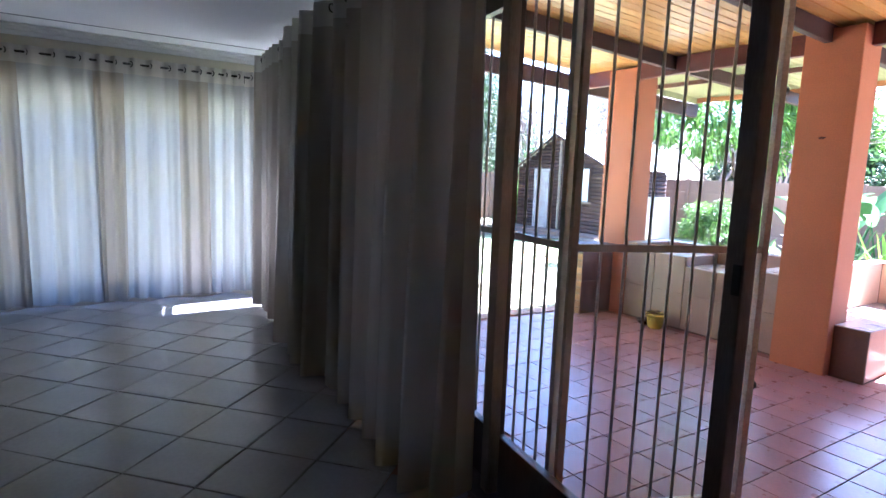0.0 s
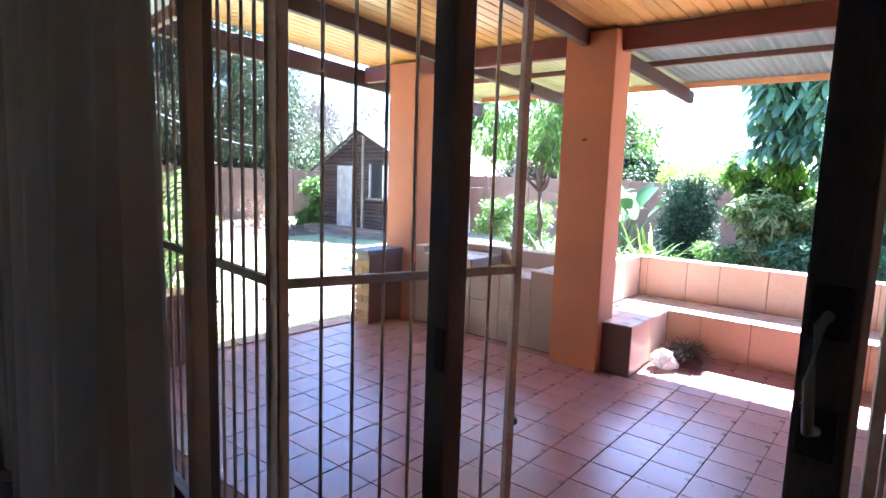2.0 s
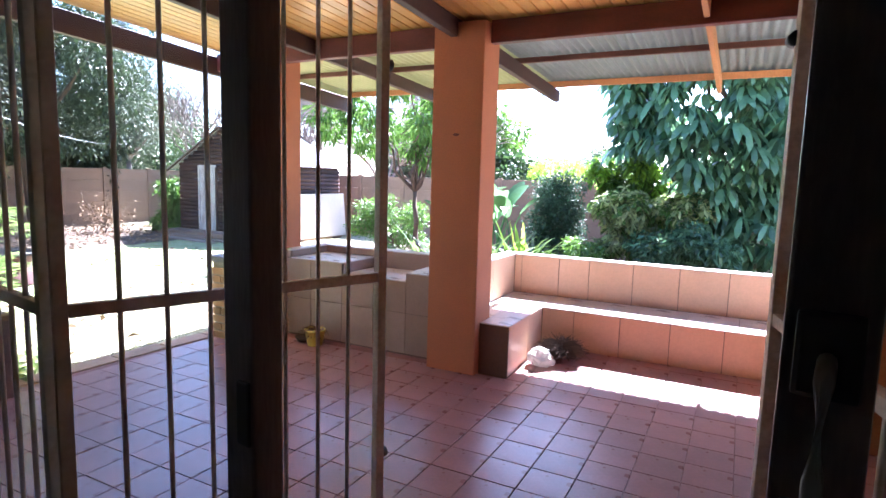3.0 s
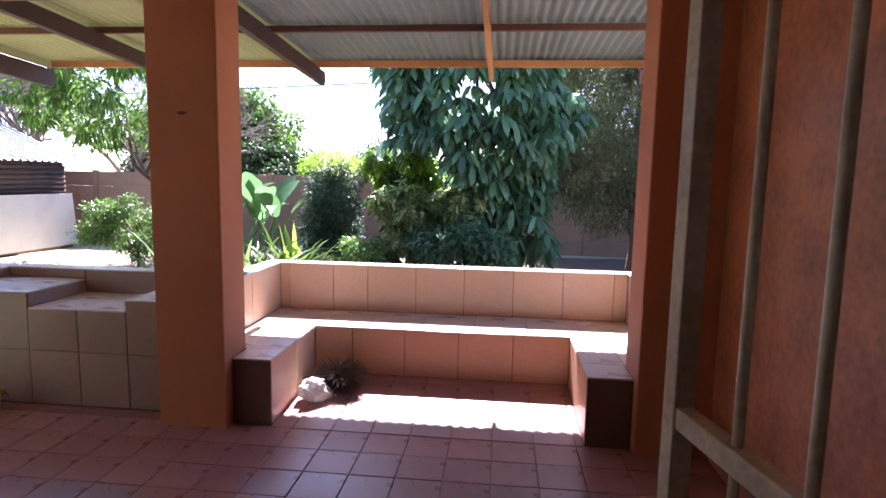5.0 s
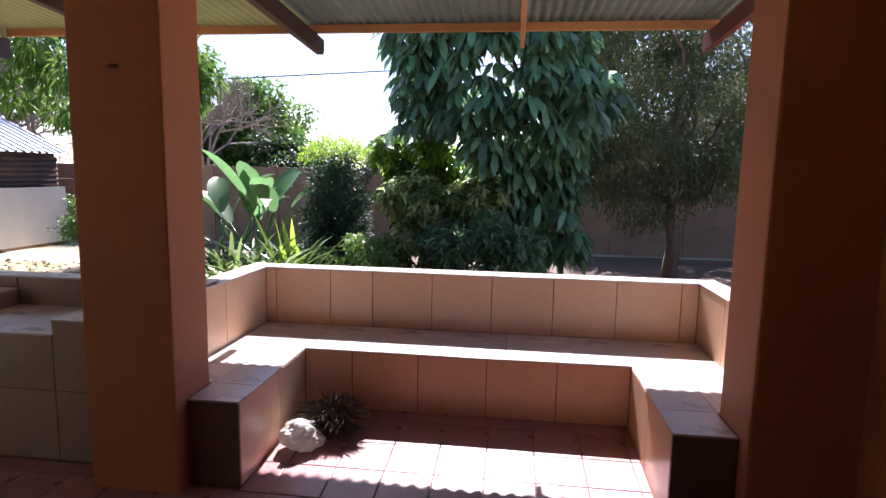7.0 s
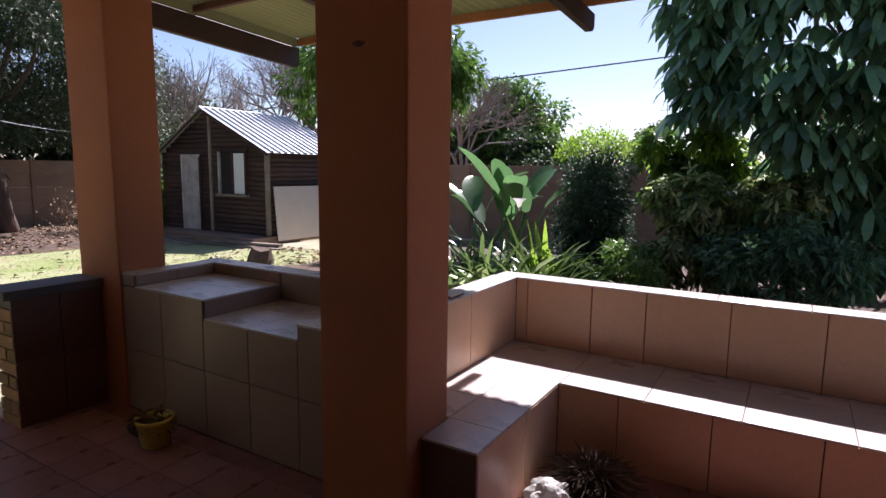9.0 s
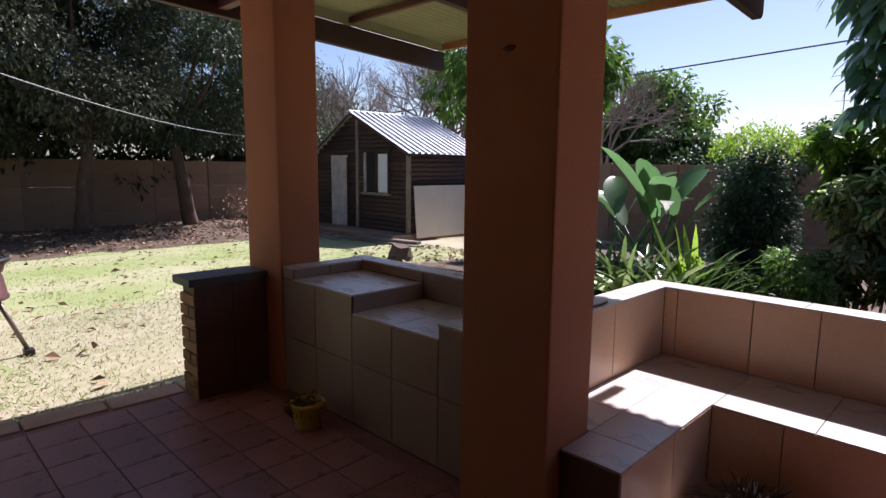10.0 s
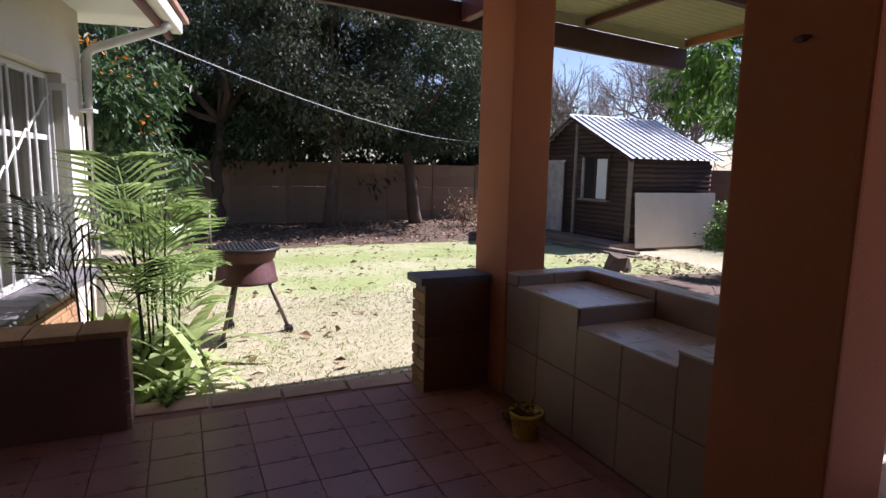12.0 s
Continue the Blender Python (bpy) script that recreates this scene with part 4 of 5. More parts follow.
curtain("curtain", "white net curtain close behind the barred window", (-4.28, 1.865), (-5.66, 2.077), 0.06, 2.46, 8, 0.025, 0.025, NET, 43)
curtain("curtain", "grey-beige curtain in the dim room corner", (-4.22, 1.64), (-5.68, 1.70), 0.05, 2.55, 9, 0.08, 0.07, CURTAIN, 42)

# ---- things on the patio ----


def flower_pot():
    t = thing("plant_pot", "small yellow plastic pot with a withered plant", "pot", (-3.2, 4.98, 0))
    part("pot", lathe([(0.0, 0.004), (0.062, 0.004), (0.068, 0.01), (0.088, 0.13), (0.094, 0.13), (0.096, 0.15), (0.088, 0.152), (0.082, 0.12), (0, 0.12)], 20), YELLOW, t, smooth=True)
    rng = np.random.default_rng(5)
    n = 60
    p = rng.normal(size=(n, 3)) * (0.035, 0.035, 0.02) + (0, 0, 0.14)
    d = rng.normal(size=(n, 3)) * 0.8 + (0.25, 0, 0.5)
    part("plant", leaves_mesh("plant", p, d, 0.09, 0.022, LITTER, rng, 0.9), LITTER, t, "dry pale leaves")


flower_pot()


def small_saucer():
    t = thing("clay_bowl", "dark round clay bowl on the tiles beside the pot", "bowl", (-3.36, 5.02, 0))
    part("bowl", lathe([(0, 0.004), (0.05, 0.004), (0.085, 0.05), (0.08, 0.052), (0.045, 0.012), (0, 0.012)], 18), SOIL, t, smooth=True)


small_saucer()


def plastic_bag():
    bm = bmesh.new()
    bmesh.ops.create_icosphere(bm, subdivisions=4, radius=0.13)
    for v in bm.verts:
        n = noise.fractal(v.co * 9, 1.0, 2.0, 3) * 0.35 + noise.noise(v.co * 22) * 0.12
        v.co = Vector((v.co.x * 1.15, v.co.y * 0.95, v.co.z * 0.95)) * (1 + n)
        v.co.z = max(v.co.z + 0.085, 0.004)
    ob = part("plastic_bag", bm, PLASTIC_BAG)
    ob.matrix_basis = pose(-1.25, 5.46, 0.027, 0, 0, 30) @ Matrix.Scale(0.68, 4)
    tagged(ob, "crumpled white plastic bag lying against the bench", "bag")


plastic_bag()


def straw_bundle():
    t = thing("straw_bundle", "dark bundle of dry straw behind the plastic bag", "broom head", (-1.14, 5.64, 0.04))
    rng = np.random.default_rng(9)
    n = 1500
    u = rng.normal(size=(n, 3))
    u /= np.linalg.norm(u, axis=1, keepdims=True)
    p = u * np.array((0.12, 0.09, 0.06)) * rng.uniform(0.2, 1, (n, 1)) + (0, 0, 0.09)
    p[:, 2] = np.maximum(p[:, 2], 0.01)
    d = u + rng.normal(size=(n, 3)) * 0.5
    d[:, 2] = np.abs(d[:, 2]) * 0.5
    part("tuft", leaves_mesh("tuft", p, d, 0.12, 0.006, DRY_BRUSH, rng, 0.4), DRY_BRUSH, t)


straw_bundle()


# ---- braai ----
def braai():
    cx, cy, g = -5.9, 3.81, ground_z(-5.9, 3.81)
    t = thing("braai", "rusty round drum braai on pipe legs standing on the lawn", "grill", (cx, cy, g))
    bowl = lathe([(0.0, 0.49), (0.245, 0.49), (0.266, 0.495), (0.268, 0.51), (0.258, 0.525), (0.238, 0.655), (0.228, 0.67), (0.228, 0.685), (0.24, 0.695), (0.262, 0.765), (0.285, 0.77), (0.28, 0.78), (0.255, 0.775), (0.22, 0.69), (0.0, 0.66)], 28)
    part("drum", bowl, BRAAI, t, smooth=True)
    part("rim", lathe([(0.275, 0.775), (0.292, 0.778), (0.292, 0.802), (0.278, 0.805), (0.275, 0.775)], 28), BLACK, t, smooth=True)
    grid = part("cooking_grid", lathe([(0.262, 0.797), (0.274, 0.797), (0.274, 0.805), (0.262, 0.805), (0.262, 0.797)], 28), BLACK, t, "black wire cooking grid")
    for k in range(-7, 8):
        h = math.sqrt(max(0.275 ** 2 - (k * 0.036) ** 2, 0.0004))
        part("wire", rod((k * 0.036, -h, 0.80), (k * 0.036, h, 0.80), 0.004, sides=5), BLACK, grid)
        part("wire", rod((-h, k * 0.036, 0.807), (h, k * 0.036, 0.807), 0.004, sides=5), BLACK, grid)
    for a in (95, 200, 320):
        c, s = math.cos(radians(a)), math.sin(radians(a))
        leg = part("leg", rod((0.17 * c, 0.17 * s, 0.52), (0.36 * c, 0.36 * s, 0.03), 0.017, sides=10), BRAAI_LEG, t, smooth=True)
        part("foot", box(0.36 * c - 0.05, 0.36 * c + 0.05, 0.36 * s - 0.035, 0.36 * s + 0.035, 0.0, 0.05, 0.008), BLACK, leg)
    part("pole", rod((0.02, -0.29, 0.52), (0.02, -0.29, 1.2), 0.016, sides=10), BRAAI_LEG, t, smooth=True)
    part("handle_bar", tube([(0.05, 0.12, 0.72), (0.05, -0.29, 0.70), (0.03, -0.85, 0.68)], 0.012), BRAAI_LEG, t, "long steel handle bar", True)


braai()


# ---- wooden hut ----
def hut():
    x0, x1, y0, y1, g = -13.65, -9.96, 11.8, 14.1, -0.13
    xc, top, eave = -11.97, 2.70, 1.755
    t = thing("garden_hut", "small dark log-clad garden hut with a sheet-metal roof", "hut", (xc, y0, g))
    L, R, D = x0 - xc, x1 - xc, y1 - y0
    H, E = top - g, eave - g
    core = bmesh.new()
    pr = [(L + 0.03, 0.1), (R - 0.03, 0.1), (R - 0.03, E - 0.05), (0, H - 0.06), (L + 0.03, E - 0.05)]
    a = [core.verts.new((x, 0.04, z)) for x, z in pr]
    b = [core.verts.new((x, D - 0.03, z)) for x, z in pr]
    core.faces.new(a)
    core.faces.new(b[::-1])
    for i in range(5):
        j = (i + 1) % 5
        core.faces.new((a[j], a[i], b[i], b[j]))
    bmesh.ops.recalc_face_normals(core, faces=core.faces)
    part("wall", core, LOG, t)
    holes = ((-12.88 - xc, -12.2 - xc, -0.13 - g, 1.70 - g), (-11.55 - xc, -10.64 - xc, 0.83 - g, 1.76 - g))
    rng = random.Random(4)
    z = 0.1
    while z < H - 0.1:
        h = 0.105
        lim = 1.0 if z + h < E else max((H - z - h) / (H - E), 0.02)
        spans = [(L * lim, R * lim)]
        for ha, hb, z0, z1 in holes:
            if z + h > z0 and z < z1:
                spans = [p for s0, s1 in spans for p in ((s0, min(s1, ha)), (max(s0, hb), s1)) if p[1] - p[0] > 0.03]
        for s0, s1 in spans:
            bm = tube([(s0, 0, 0), ((s0 + s1) / 2, 0, 0), (s1, 0, 0)], 0.056, sides=10)
            bmesh.ops.scale(bm, vec=(1, 0.8, 1), verts=bm.verts)
            o = part("log", bm, LOG, t, smooth=True)
            o.location = (0, 0.045 + rng.uniform(-0.006, 0.006), z + h / 2)
        if z + h < E:
            o = part("log", tube([(0, 0.02, 0), (0, D / 2, 0), (0, D, 0)], 0.056, sides=10), LOG, t, smooth=True)
            o.location = (R - 0.045, 0, z + h / 2)
        z += h
    # door
    da, db, dz0, dz1 = holes[0]
    dz0 = 0.08
    door = part("door", box(da + 0.05, db - 0.03, 0.0, 0.035, dz0, dz1 - 0.05, 0.004), HUT_DOOR, t, "weathered white panelled door")
    for za, zb in ((0.13, 0.55), (0.62, 1.05), (1.14, 1.66)):
        part("door_panel", box(da + 0.13, db - 0.11, -0.012, 0.002, dz0 + za - 0.05, dz0 + zb - 0.05, 0.01), HUT_DOOR, door)
    for bx in ((da, da + 0.05), (db - 0.03, db + 0.02)):
        part("door_frame", box(bx[0], bx[1], -0.03, 0.05, dz0, dz1, 0.004), HUT_DOOR if bx[0] == da else LOG, t)
    part("door_frame", box(da, db + 0.02, -0.031, 0.05, dz1 - 0.05, dz1, 0.004), HUT_DOOR, t)
    # window
    wa, wb, w0, w1 = holes[1]
    win = part("window", box(wa, wb, 0.03, 0.045, w0, w1), BLACK, t, "two-pane hut window, one side curtained white")
    for xx in (wa, (wa + wb) / 2 - 0.02, wb - 0.04):
        part("window_frame", box(xx, xx + 0.04, -0.03, 0.03, w0, w1, 0.004), HUT_DOOR if xx == wa else LOG, win)
    part("curtain", box((wa + wb) / 2 + 0.03, wb - 0.045, 0.012, 0.022, w0 + 0.01, w1 - 0.04, 0.004), WHITE, win, "white cloth behind the pane")
    part("window_sill", box(wa - 0.06, wb + 0.06, -0.07, 0.03, w0 - 0.05, w0, 0.005), TIMBER, win)
    part("window_head", box(wa - 0.06, wb + 0.06, -0.04, 0.03, w1, w1 + 0.06, 0.005), LOG, win)
    part("post", box(0.13, 0.19, -0.045, 0.01, 0.1, H - 0.15, 0.006), TIMBER, t)
    part("post", box(R - 0.06, R + 0.02, -0.05, 0.03, 0.1, E, 0.006), TIMBER, t)
    # roof slopes of ribbed sheet
    for side, xe in ((1, R + 0.12), (-1, L - 0.35)):
        verts, faces, ys_ = [], [], []
        run = abs(xe)
        drop = run * (H - E) / (abs(R) if side > 0 else abs(L))
        y = -0.12
        while y < D + 0.16:
            ys_ += [(y, 0), (y + 0.11, 0), (y + 0.125, 0.04), (y + 0.16, 0.04), (y + 0.175, 0)]
            y += 0.19
        for j in range(2):
            verts += [(xe * j, yy, H + 0.02 - drop * j + dz) for yy, dz in ys_]
        n = len(ys_)
        for i in range(n - 1):
            faces.append((i, i + 1, n + 1 + i, n + i))
        o = part("roof", raw_mesh("roof", verts, faces, HUT_ROOF), HUT_ROOF, t, "pale ribbed metal roof slope")
        o.modifiers.new("thickness", "SOLIDIFY").thickness = 0.006
        m = rod((0, -0.1, H - 0.03), (xe, -0.1, H - 0.03 - drop), 0.03, sides=4)
        part("bargeboard", m, LOG, t)
    part("ridge_cap", tube([(0, -0.14, H + 0.03), (0, D + 0.2, H + 0.03)], 0.035, sides=6), HUT_ROOF, t)
    # floor slab
    part("base_slab", box(L - 0.1, R + 0.1, -0.55, D, -0.1, 0.1, 0.02), CONCRETE, t)
    part("step", box(da - 0.3, db + 0.5, -0.9, -0.55, -0.1, 0.03, 0.02), CONCRETE, t)


hut()


def leaning_board():
    ob = part("leaning_board", box(-0.012, 0.012, 0, 2.25, 0, 1.15, 0.003), BOARD)
    ob.matrix_basis = pose(-9.76, 11.84, -0.12, 0, -5, -1)
    tagged(ob, "large pale board leaning against the hut side", "board")


leaning_board()
for k, (x, y, l, a, z) in enumerate(((-10.0, 11.05, 2.1, 4, 0.04), (-9.85, 11.22, 1.9, -3, 0.04), (-9.9, 11.13, 1.7, 9, 0.10), (-12.0, 10.75, 1.9, -6, 0.04), (-11.4, 10.95, 2.2, 5, 0.05))):
    o = part("timber_plank", box(-l / 2, l / 2, -0.07, 0.07, -0.03, 0.02, 0.006), TIMBER)
    o.matrix_basis = pose(x, y, ground_z(x, y) + z, 0, 0, a)
    tagged(o, "weathered grey plank lying in front of the hut", "plank", "loose planks")


def stump():
    rng = random.Random(8)
    bm = tube([(0, 0, -0.05), (0.01, 0, 0.1), (0.03, 0.02, 0.24)], [0.26, 0.2, 0.15], sides=14)
    for v in bm.verts:
        v.co *= 1 + 0.25 * noise.noise(v.co * 9)
    o = part("tree_stump", bm, BARK)
    o.matrix_basis = pose(-7.75, 9.6, ground_z(-7.75, 9.6))
    tagged(o, "dark rough stump on the lawn edge", "stump")


stump()


# ---- trees and shrubs ----
def gz(x, y):
    return (x, y, ground_z(x, y))


west = ((-15.9, 1.2, 4.4, 2.7), (-16.4, 4.1, 4.9, 2.9), (-15.8, 6.9, 4.6, 2.7), (-16.3, 9.6, 4.9, 2.8), (-18.8, -1.6, 4.8, 2.6), (-19.6, 12.2, 4.6, 2.4), (-20.5, 6.0, 6.0, 3.4))
for k, (x, y) in enumerate(((-18.9, 0.5), (-18.8, 3.4), (-18.9, 6.2), (-18.8, 9.0), (-18.9, 11.8), (-18.6, -3.0))):
    tree("hedge_tree", "dense dark hedge tree behind the garden wall", 160 + k, gz(x, y), (x, y, 2.3), (0.9, 1.7, 1.5), 24, 0.8, 7000, 0.2, 0.1, LEAF_DARK, BARK, 0.08, 0.5,
         group="hedge behind the wall")
for k, (x, y, h, r) in enumerate(west):
    tree("evergreen_tree", "tall dark evergreen tree along the garden wall", 100 + k, gz(x, y), (x + 0.3, y, h - 0.3), (r * 0.85, r * 0.95, r * 1.0), 60, 0.75, 42000,
         0.11, 0.05, LEAF_DARK if k % 2 else LEAF_OLIVE, BARK, 0.17, 0.35, 0.8, group="wall trees")
tree("silver_tree", "grey-green fine-leaved tree behind the garden wall", 120, gz(-19.4, 14.2), (-19.0, 14.2, 3.6), (2.2, 2.2, 2.2), 26, 0.8, 9000, 0.12, 0.05, LEAF_SILVER, PALE_BARK, 0.12, 0.4)
tree("flowering_tree", "green tree with small orange flowers by the house", 121, gz(-11.6, 1.6), (-11.4, 1.9, 2.5), (1.7, 1.5, 1.9), 26, 0.6, 9000, 0.15, 0.06, LEAF_BUSH, BARK, 0.1, 0.5)


def blossoms():
    rng = np.random.default_rng(14)
    p = rng.normal(size=(26, 3)) * (0.25, 0.25, 0.2)
    d = rng.normal(size=(26, 3))
    c = np.array(((-10.0, 2.55, 2.75), (-9.9, 2.9, 1.95), (-10.0, 3.0, 2.4), (-10.1, 2.3, 3.0)))
    p = p * 0.5 + c[rng.integers(0, 4, 26)]
    t = thing("orange_blossoms", "small orange blossoms on the green tree", "flowers", kind="stuff")
    part("petals", leaves_mesh("petals", p, d, 0.09, 0.05, ORANGE_PETAL, rng), ORANGE_PETAL, t)


blossoms()


def bare_tree(seed, base, height, spread, group="bare trees"):
    """A leafless tree: forks again and again into thin twigs."""
    rng = np.random.default_rng(seed)
    verts, faces = [], []

    def limb(a, b, r0, r1):
        d = b - a
        q = Vector(d).to_track_quat("Z", "Y")
        i = len(verts)
        for c, r in ((a, r0), (b, r1)):
            for k in range(4):
                verts.append(tuple(Vector(c) + q @ Vector((r * math.cos(k * math.pi / 2), r * math.sin(k * math.pi / 2), 0))))
        for k in range(4):
            faces.append((i + k, i + (k + 1) % 4, i + 4 + (k + 1) % 4, i + 4 + k))

    def grow(a, d, l, r, n):
        b = a + d * l
        limb(a, b, r, r * 0.72)
        if n == 0:
            return
        for _ in range(3 if n > 2 else 2):
            e = d + rng.normal(size=3) * spread
            e[2] += 0.18
            e /= np.linalg.norm(e)
            grow(b, e, l * rng.uniform(0.68, 0.88), r * 0.66, n - 1)
    grow(np.array((0, 0, -0.1)), np.array((0.05, 0, 1.0)), height * 0.27, 0.10, 7)
    t = thing("bare_tree", "leafless tree with thin grey branches behind the hut", "tree", base, group)
    part("crown", raw_mesh("crown", verts, faces, PALE_BARK), PALE_BARK, t)


for k, (x, y, h) in enumerate(((-14.5, 17.2, 5.2), (-12.6, 16.6, 4.9), (-10.7, 17.5, 5.1), (-16.6, 18.0, 5.6), (-9.2, 18.6, 4.6), (-18.2, 16.4, 5.0))):
    bare_tree(60 + k, gz(x, y), h, 0.42)

tree("hedge_bush", "bright green leafy bush beside the hut", 130, gz(-14.6, 12.2), (-14.5, 12.2, 0.6), (0.6, 0.6, 0.75), 16, 0.35, 3600, 0.14, 0.055, LEAF_MANGO, BARK, 0.03, 0.5, category="bush")
tree("hanging_leaf_tree", "young tree with long drooping green leaves over the counter", 131, gz(-5.3, 10.6), (-5.95, 10.5, 2.75), (1.6, 1.2, 1.0), 48, 0.27, 6800, 0.14, 0.046, LEAF_MANGO, BARK, 0.06, 0.7, 0.8, 0.9)
tree("round_bush", "small rounded green bush by the garden wall", 132, gz(-6.3, 11.2), (-6.3, 11.2, 0.55), (0.75, 0.65, 0.6), 26, 0.26, 9000, 0.065, 0.028, LEAF_MANGO, BARK, 0.03, 0.3, category="bush")
tree("column_bush", "dense clipped bush with yellow-green tips", 133, gz(-2.64, 10.5), (-2.64, 10.5, 0.84), (0.36, 0.36, 0.92), 60, 0.27, 22000, 0.055, 0.024, LEAF_COLUMN, BARK, 0.04, 0.2, category="bush")


def tips_of_bush():
    rng = np.random.default_rng(15)
    n = 1700
    a = rng.uniform(0, math.tau, n)
    r = 0.52 * np.sqrt(rng.uniform(0, 1, n))
    p = np.stack((r * np.cos(a), r * np.sin(a), 1.58 + 0.26 * (1 - (r / 0.55) ** 2) + rng.normal(size=n) * 0.06), axis=1) + np.array((-2.64, 10.5, 0))
    d = rng.normal(size=(n, 3)) * 0.6 + (0, 0, 0.9)
    t = thing("bush_tips", "sunlit yellow-green new growth on the clipped bush", "leaves", kind="stuff")
    part("tips", leaves_mesh("tips", p, d, 0.055, 0.022, LEAF_BRIGHT, rng, 0.1), LEAF_BRIGHT, t)


tips_of_bush()


def whorl_shrub(name, label, seed, at, blobs, n, length, width, mats, mean_leaf=8):
    """A shrub of many small finger-leaf whorls on thin twigs; blobs are clump centres above the base with a radius."""
    rng = np.random.default_rng(seed)
    t = thing(name, label, "shrub", at)
    p, u = crown_points(rng, [(*b, 0.9) for b in blobs], n, 0.5)
    p[:, 2] = np.maximum(p[:, 2], 0.06)
    part("trunk", branch_mesh("trunk", rng, (0, 0, -0.1), [b[:3] for b in blobs[:9]], 0.035, BARK), BARK, t)
    pick = rng.integers(0, len(mats), n)
    for k, mat in enumerate(mats):
        P, D = [], []
        for h, o in zip(p[pick == k], u[pick == k]):
            m = rng.integers(mean_leaf - 2, mean_leaf + 2)
            a0 = rng.uniform(0, math.tau)
            face = o + (0, 0, 0.6)
            e1 = np.cross(face, (0.3, 0.2, 1.0))
            e1 /= np.linalg.norm(e1) + 1e-9
            e2 = np.cross(face, e1)
            e2 /= np.linalg.norm(e2) + 1e-9
            for j in range(m):
                a = a0 + j * math.tau / m
                P.append(h)
                D.append(e1 * math.cos(a) + e2 * math.sin(a) + face * rng.uniform(0.0, 0.35))
        part("foliage", leaves_mesh("foliage", np.array(P), np.array(D), length, width, mat, rng, 0.6, 0.25, 0.25, True), mat, t)
    return t


rng_ = random.Random(34)
whorl_shrub("variegated_shrub", "leafy variegated shrub under the large tree", 134, gz(-1.3, 10.2),
            [(rng_.uniform(-0.62, 0.75), rng_.uniform(-0.35, 0.3), rng_.uniform(0.3, 1.35), rng_.uniform(0.22, 0.34)) for _ in range(30)],
            1500, 0.12, 0.04, (LEAF_VARIEGATED, LEAF_MANGO, LEAF_VARIEGATED))
whorl_shrub("bright_shrub", "shrub with sunlit yellow-green leaves", 135, gz(-1.66, 11.05),
            [(rng_.uniform(-0.45, 0.55), rng_.uniform(-0.3, 0.3), rng_.uniform(1.2, 2.0), rng_.uniform(0.18, 0.28)) for _ in range(22)],
            620, 0.13, 0.048, (LEAF_BRIGHT, LEAF_MANGO))
tree("low_shrub", "low dark shrub behind the bench", 136, gz(-0.5, 9.6), (-0.5, 9.6, 0.5), (0.75, 0.4, 0.45), 20, 0.22, 4200, 0.11, 0.036, LEAF_UMBRELLA, BARK, 0.03, 0.5, category="shrub")
tree("low_shrub", "low bright green shrub behind the bench", 137, gz(-2.0, 9.2), (-2.0, 9.2, 0.42), (0.4, 0.3, 0.3), 14, 0.18, 2600, 0.07, 0.03, LEAF_MANGO, BARK, 0.02, 0.4, category="shrub")
tree("feathery_tree", "airy fine-leaved tree with a leaning reddish trunk", 138, gz(2.2, 11.9), (1.7, 11.8, 2.6), (1.45, 1.0, 1.95), 90, 0.46, 46000, 0.085, 0.022, LEAF_FEATHER, BARK, 0.11, 0.5, 0.7, 0.6, 0.25)
tree("feathery_tree", "airy fine-leaved tree beside the garden wall", 139, gz(4.6, 12.6), (4.0, 12.4, 2.6), (1.5, 1.2, 1.8), 60, 0.5, 26000, 0.09, 0.024, LEAF_FEATHER, BARK, 0.1, 0.5, 0.7, 0.6, 0.25)


for k, (x, y, z, rx, rz) in enumerate(((4.6, 11.2, 0.5, 0.9, 0.6), (6.6, 12.4, 0.8, 1.1, 0.9), (-0.2, 12.6, 0.6, 0.8, 0.7))):
    tree("shade_shrub", "dark shaded shrub along the garden wall", 170 + k, gz(x, y), (x, y, z), (rx, 0.5, rz), 18, 0.3, 3600, 0.12, 0.045, LEAF_DARK, BARK, 0.03, 0.5,
         category="shrub", group="shaded shrubs")
for k, (x, y) in enumerate(((2.6, 17.2), (6.2, 16.8), (9.6, 15.9))):
    tree("shade_tree", "dark spreading tree beyond the garden wall", 180 + k, gz(x, y), (x, y, 3.4), (2.0, 1.6, 1.9), 34, 0.75, 12000, 0.15, 0.07, LEAF_DARK, BARK, 0.15, 0.6,
         group="trees beyond the wall")


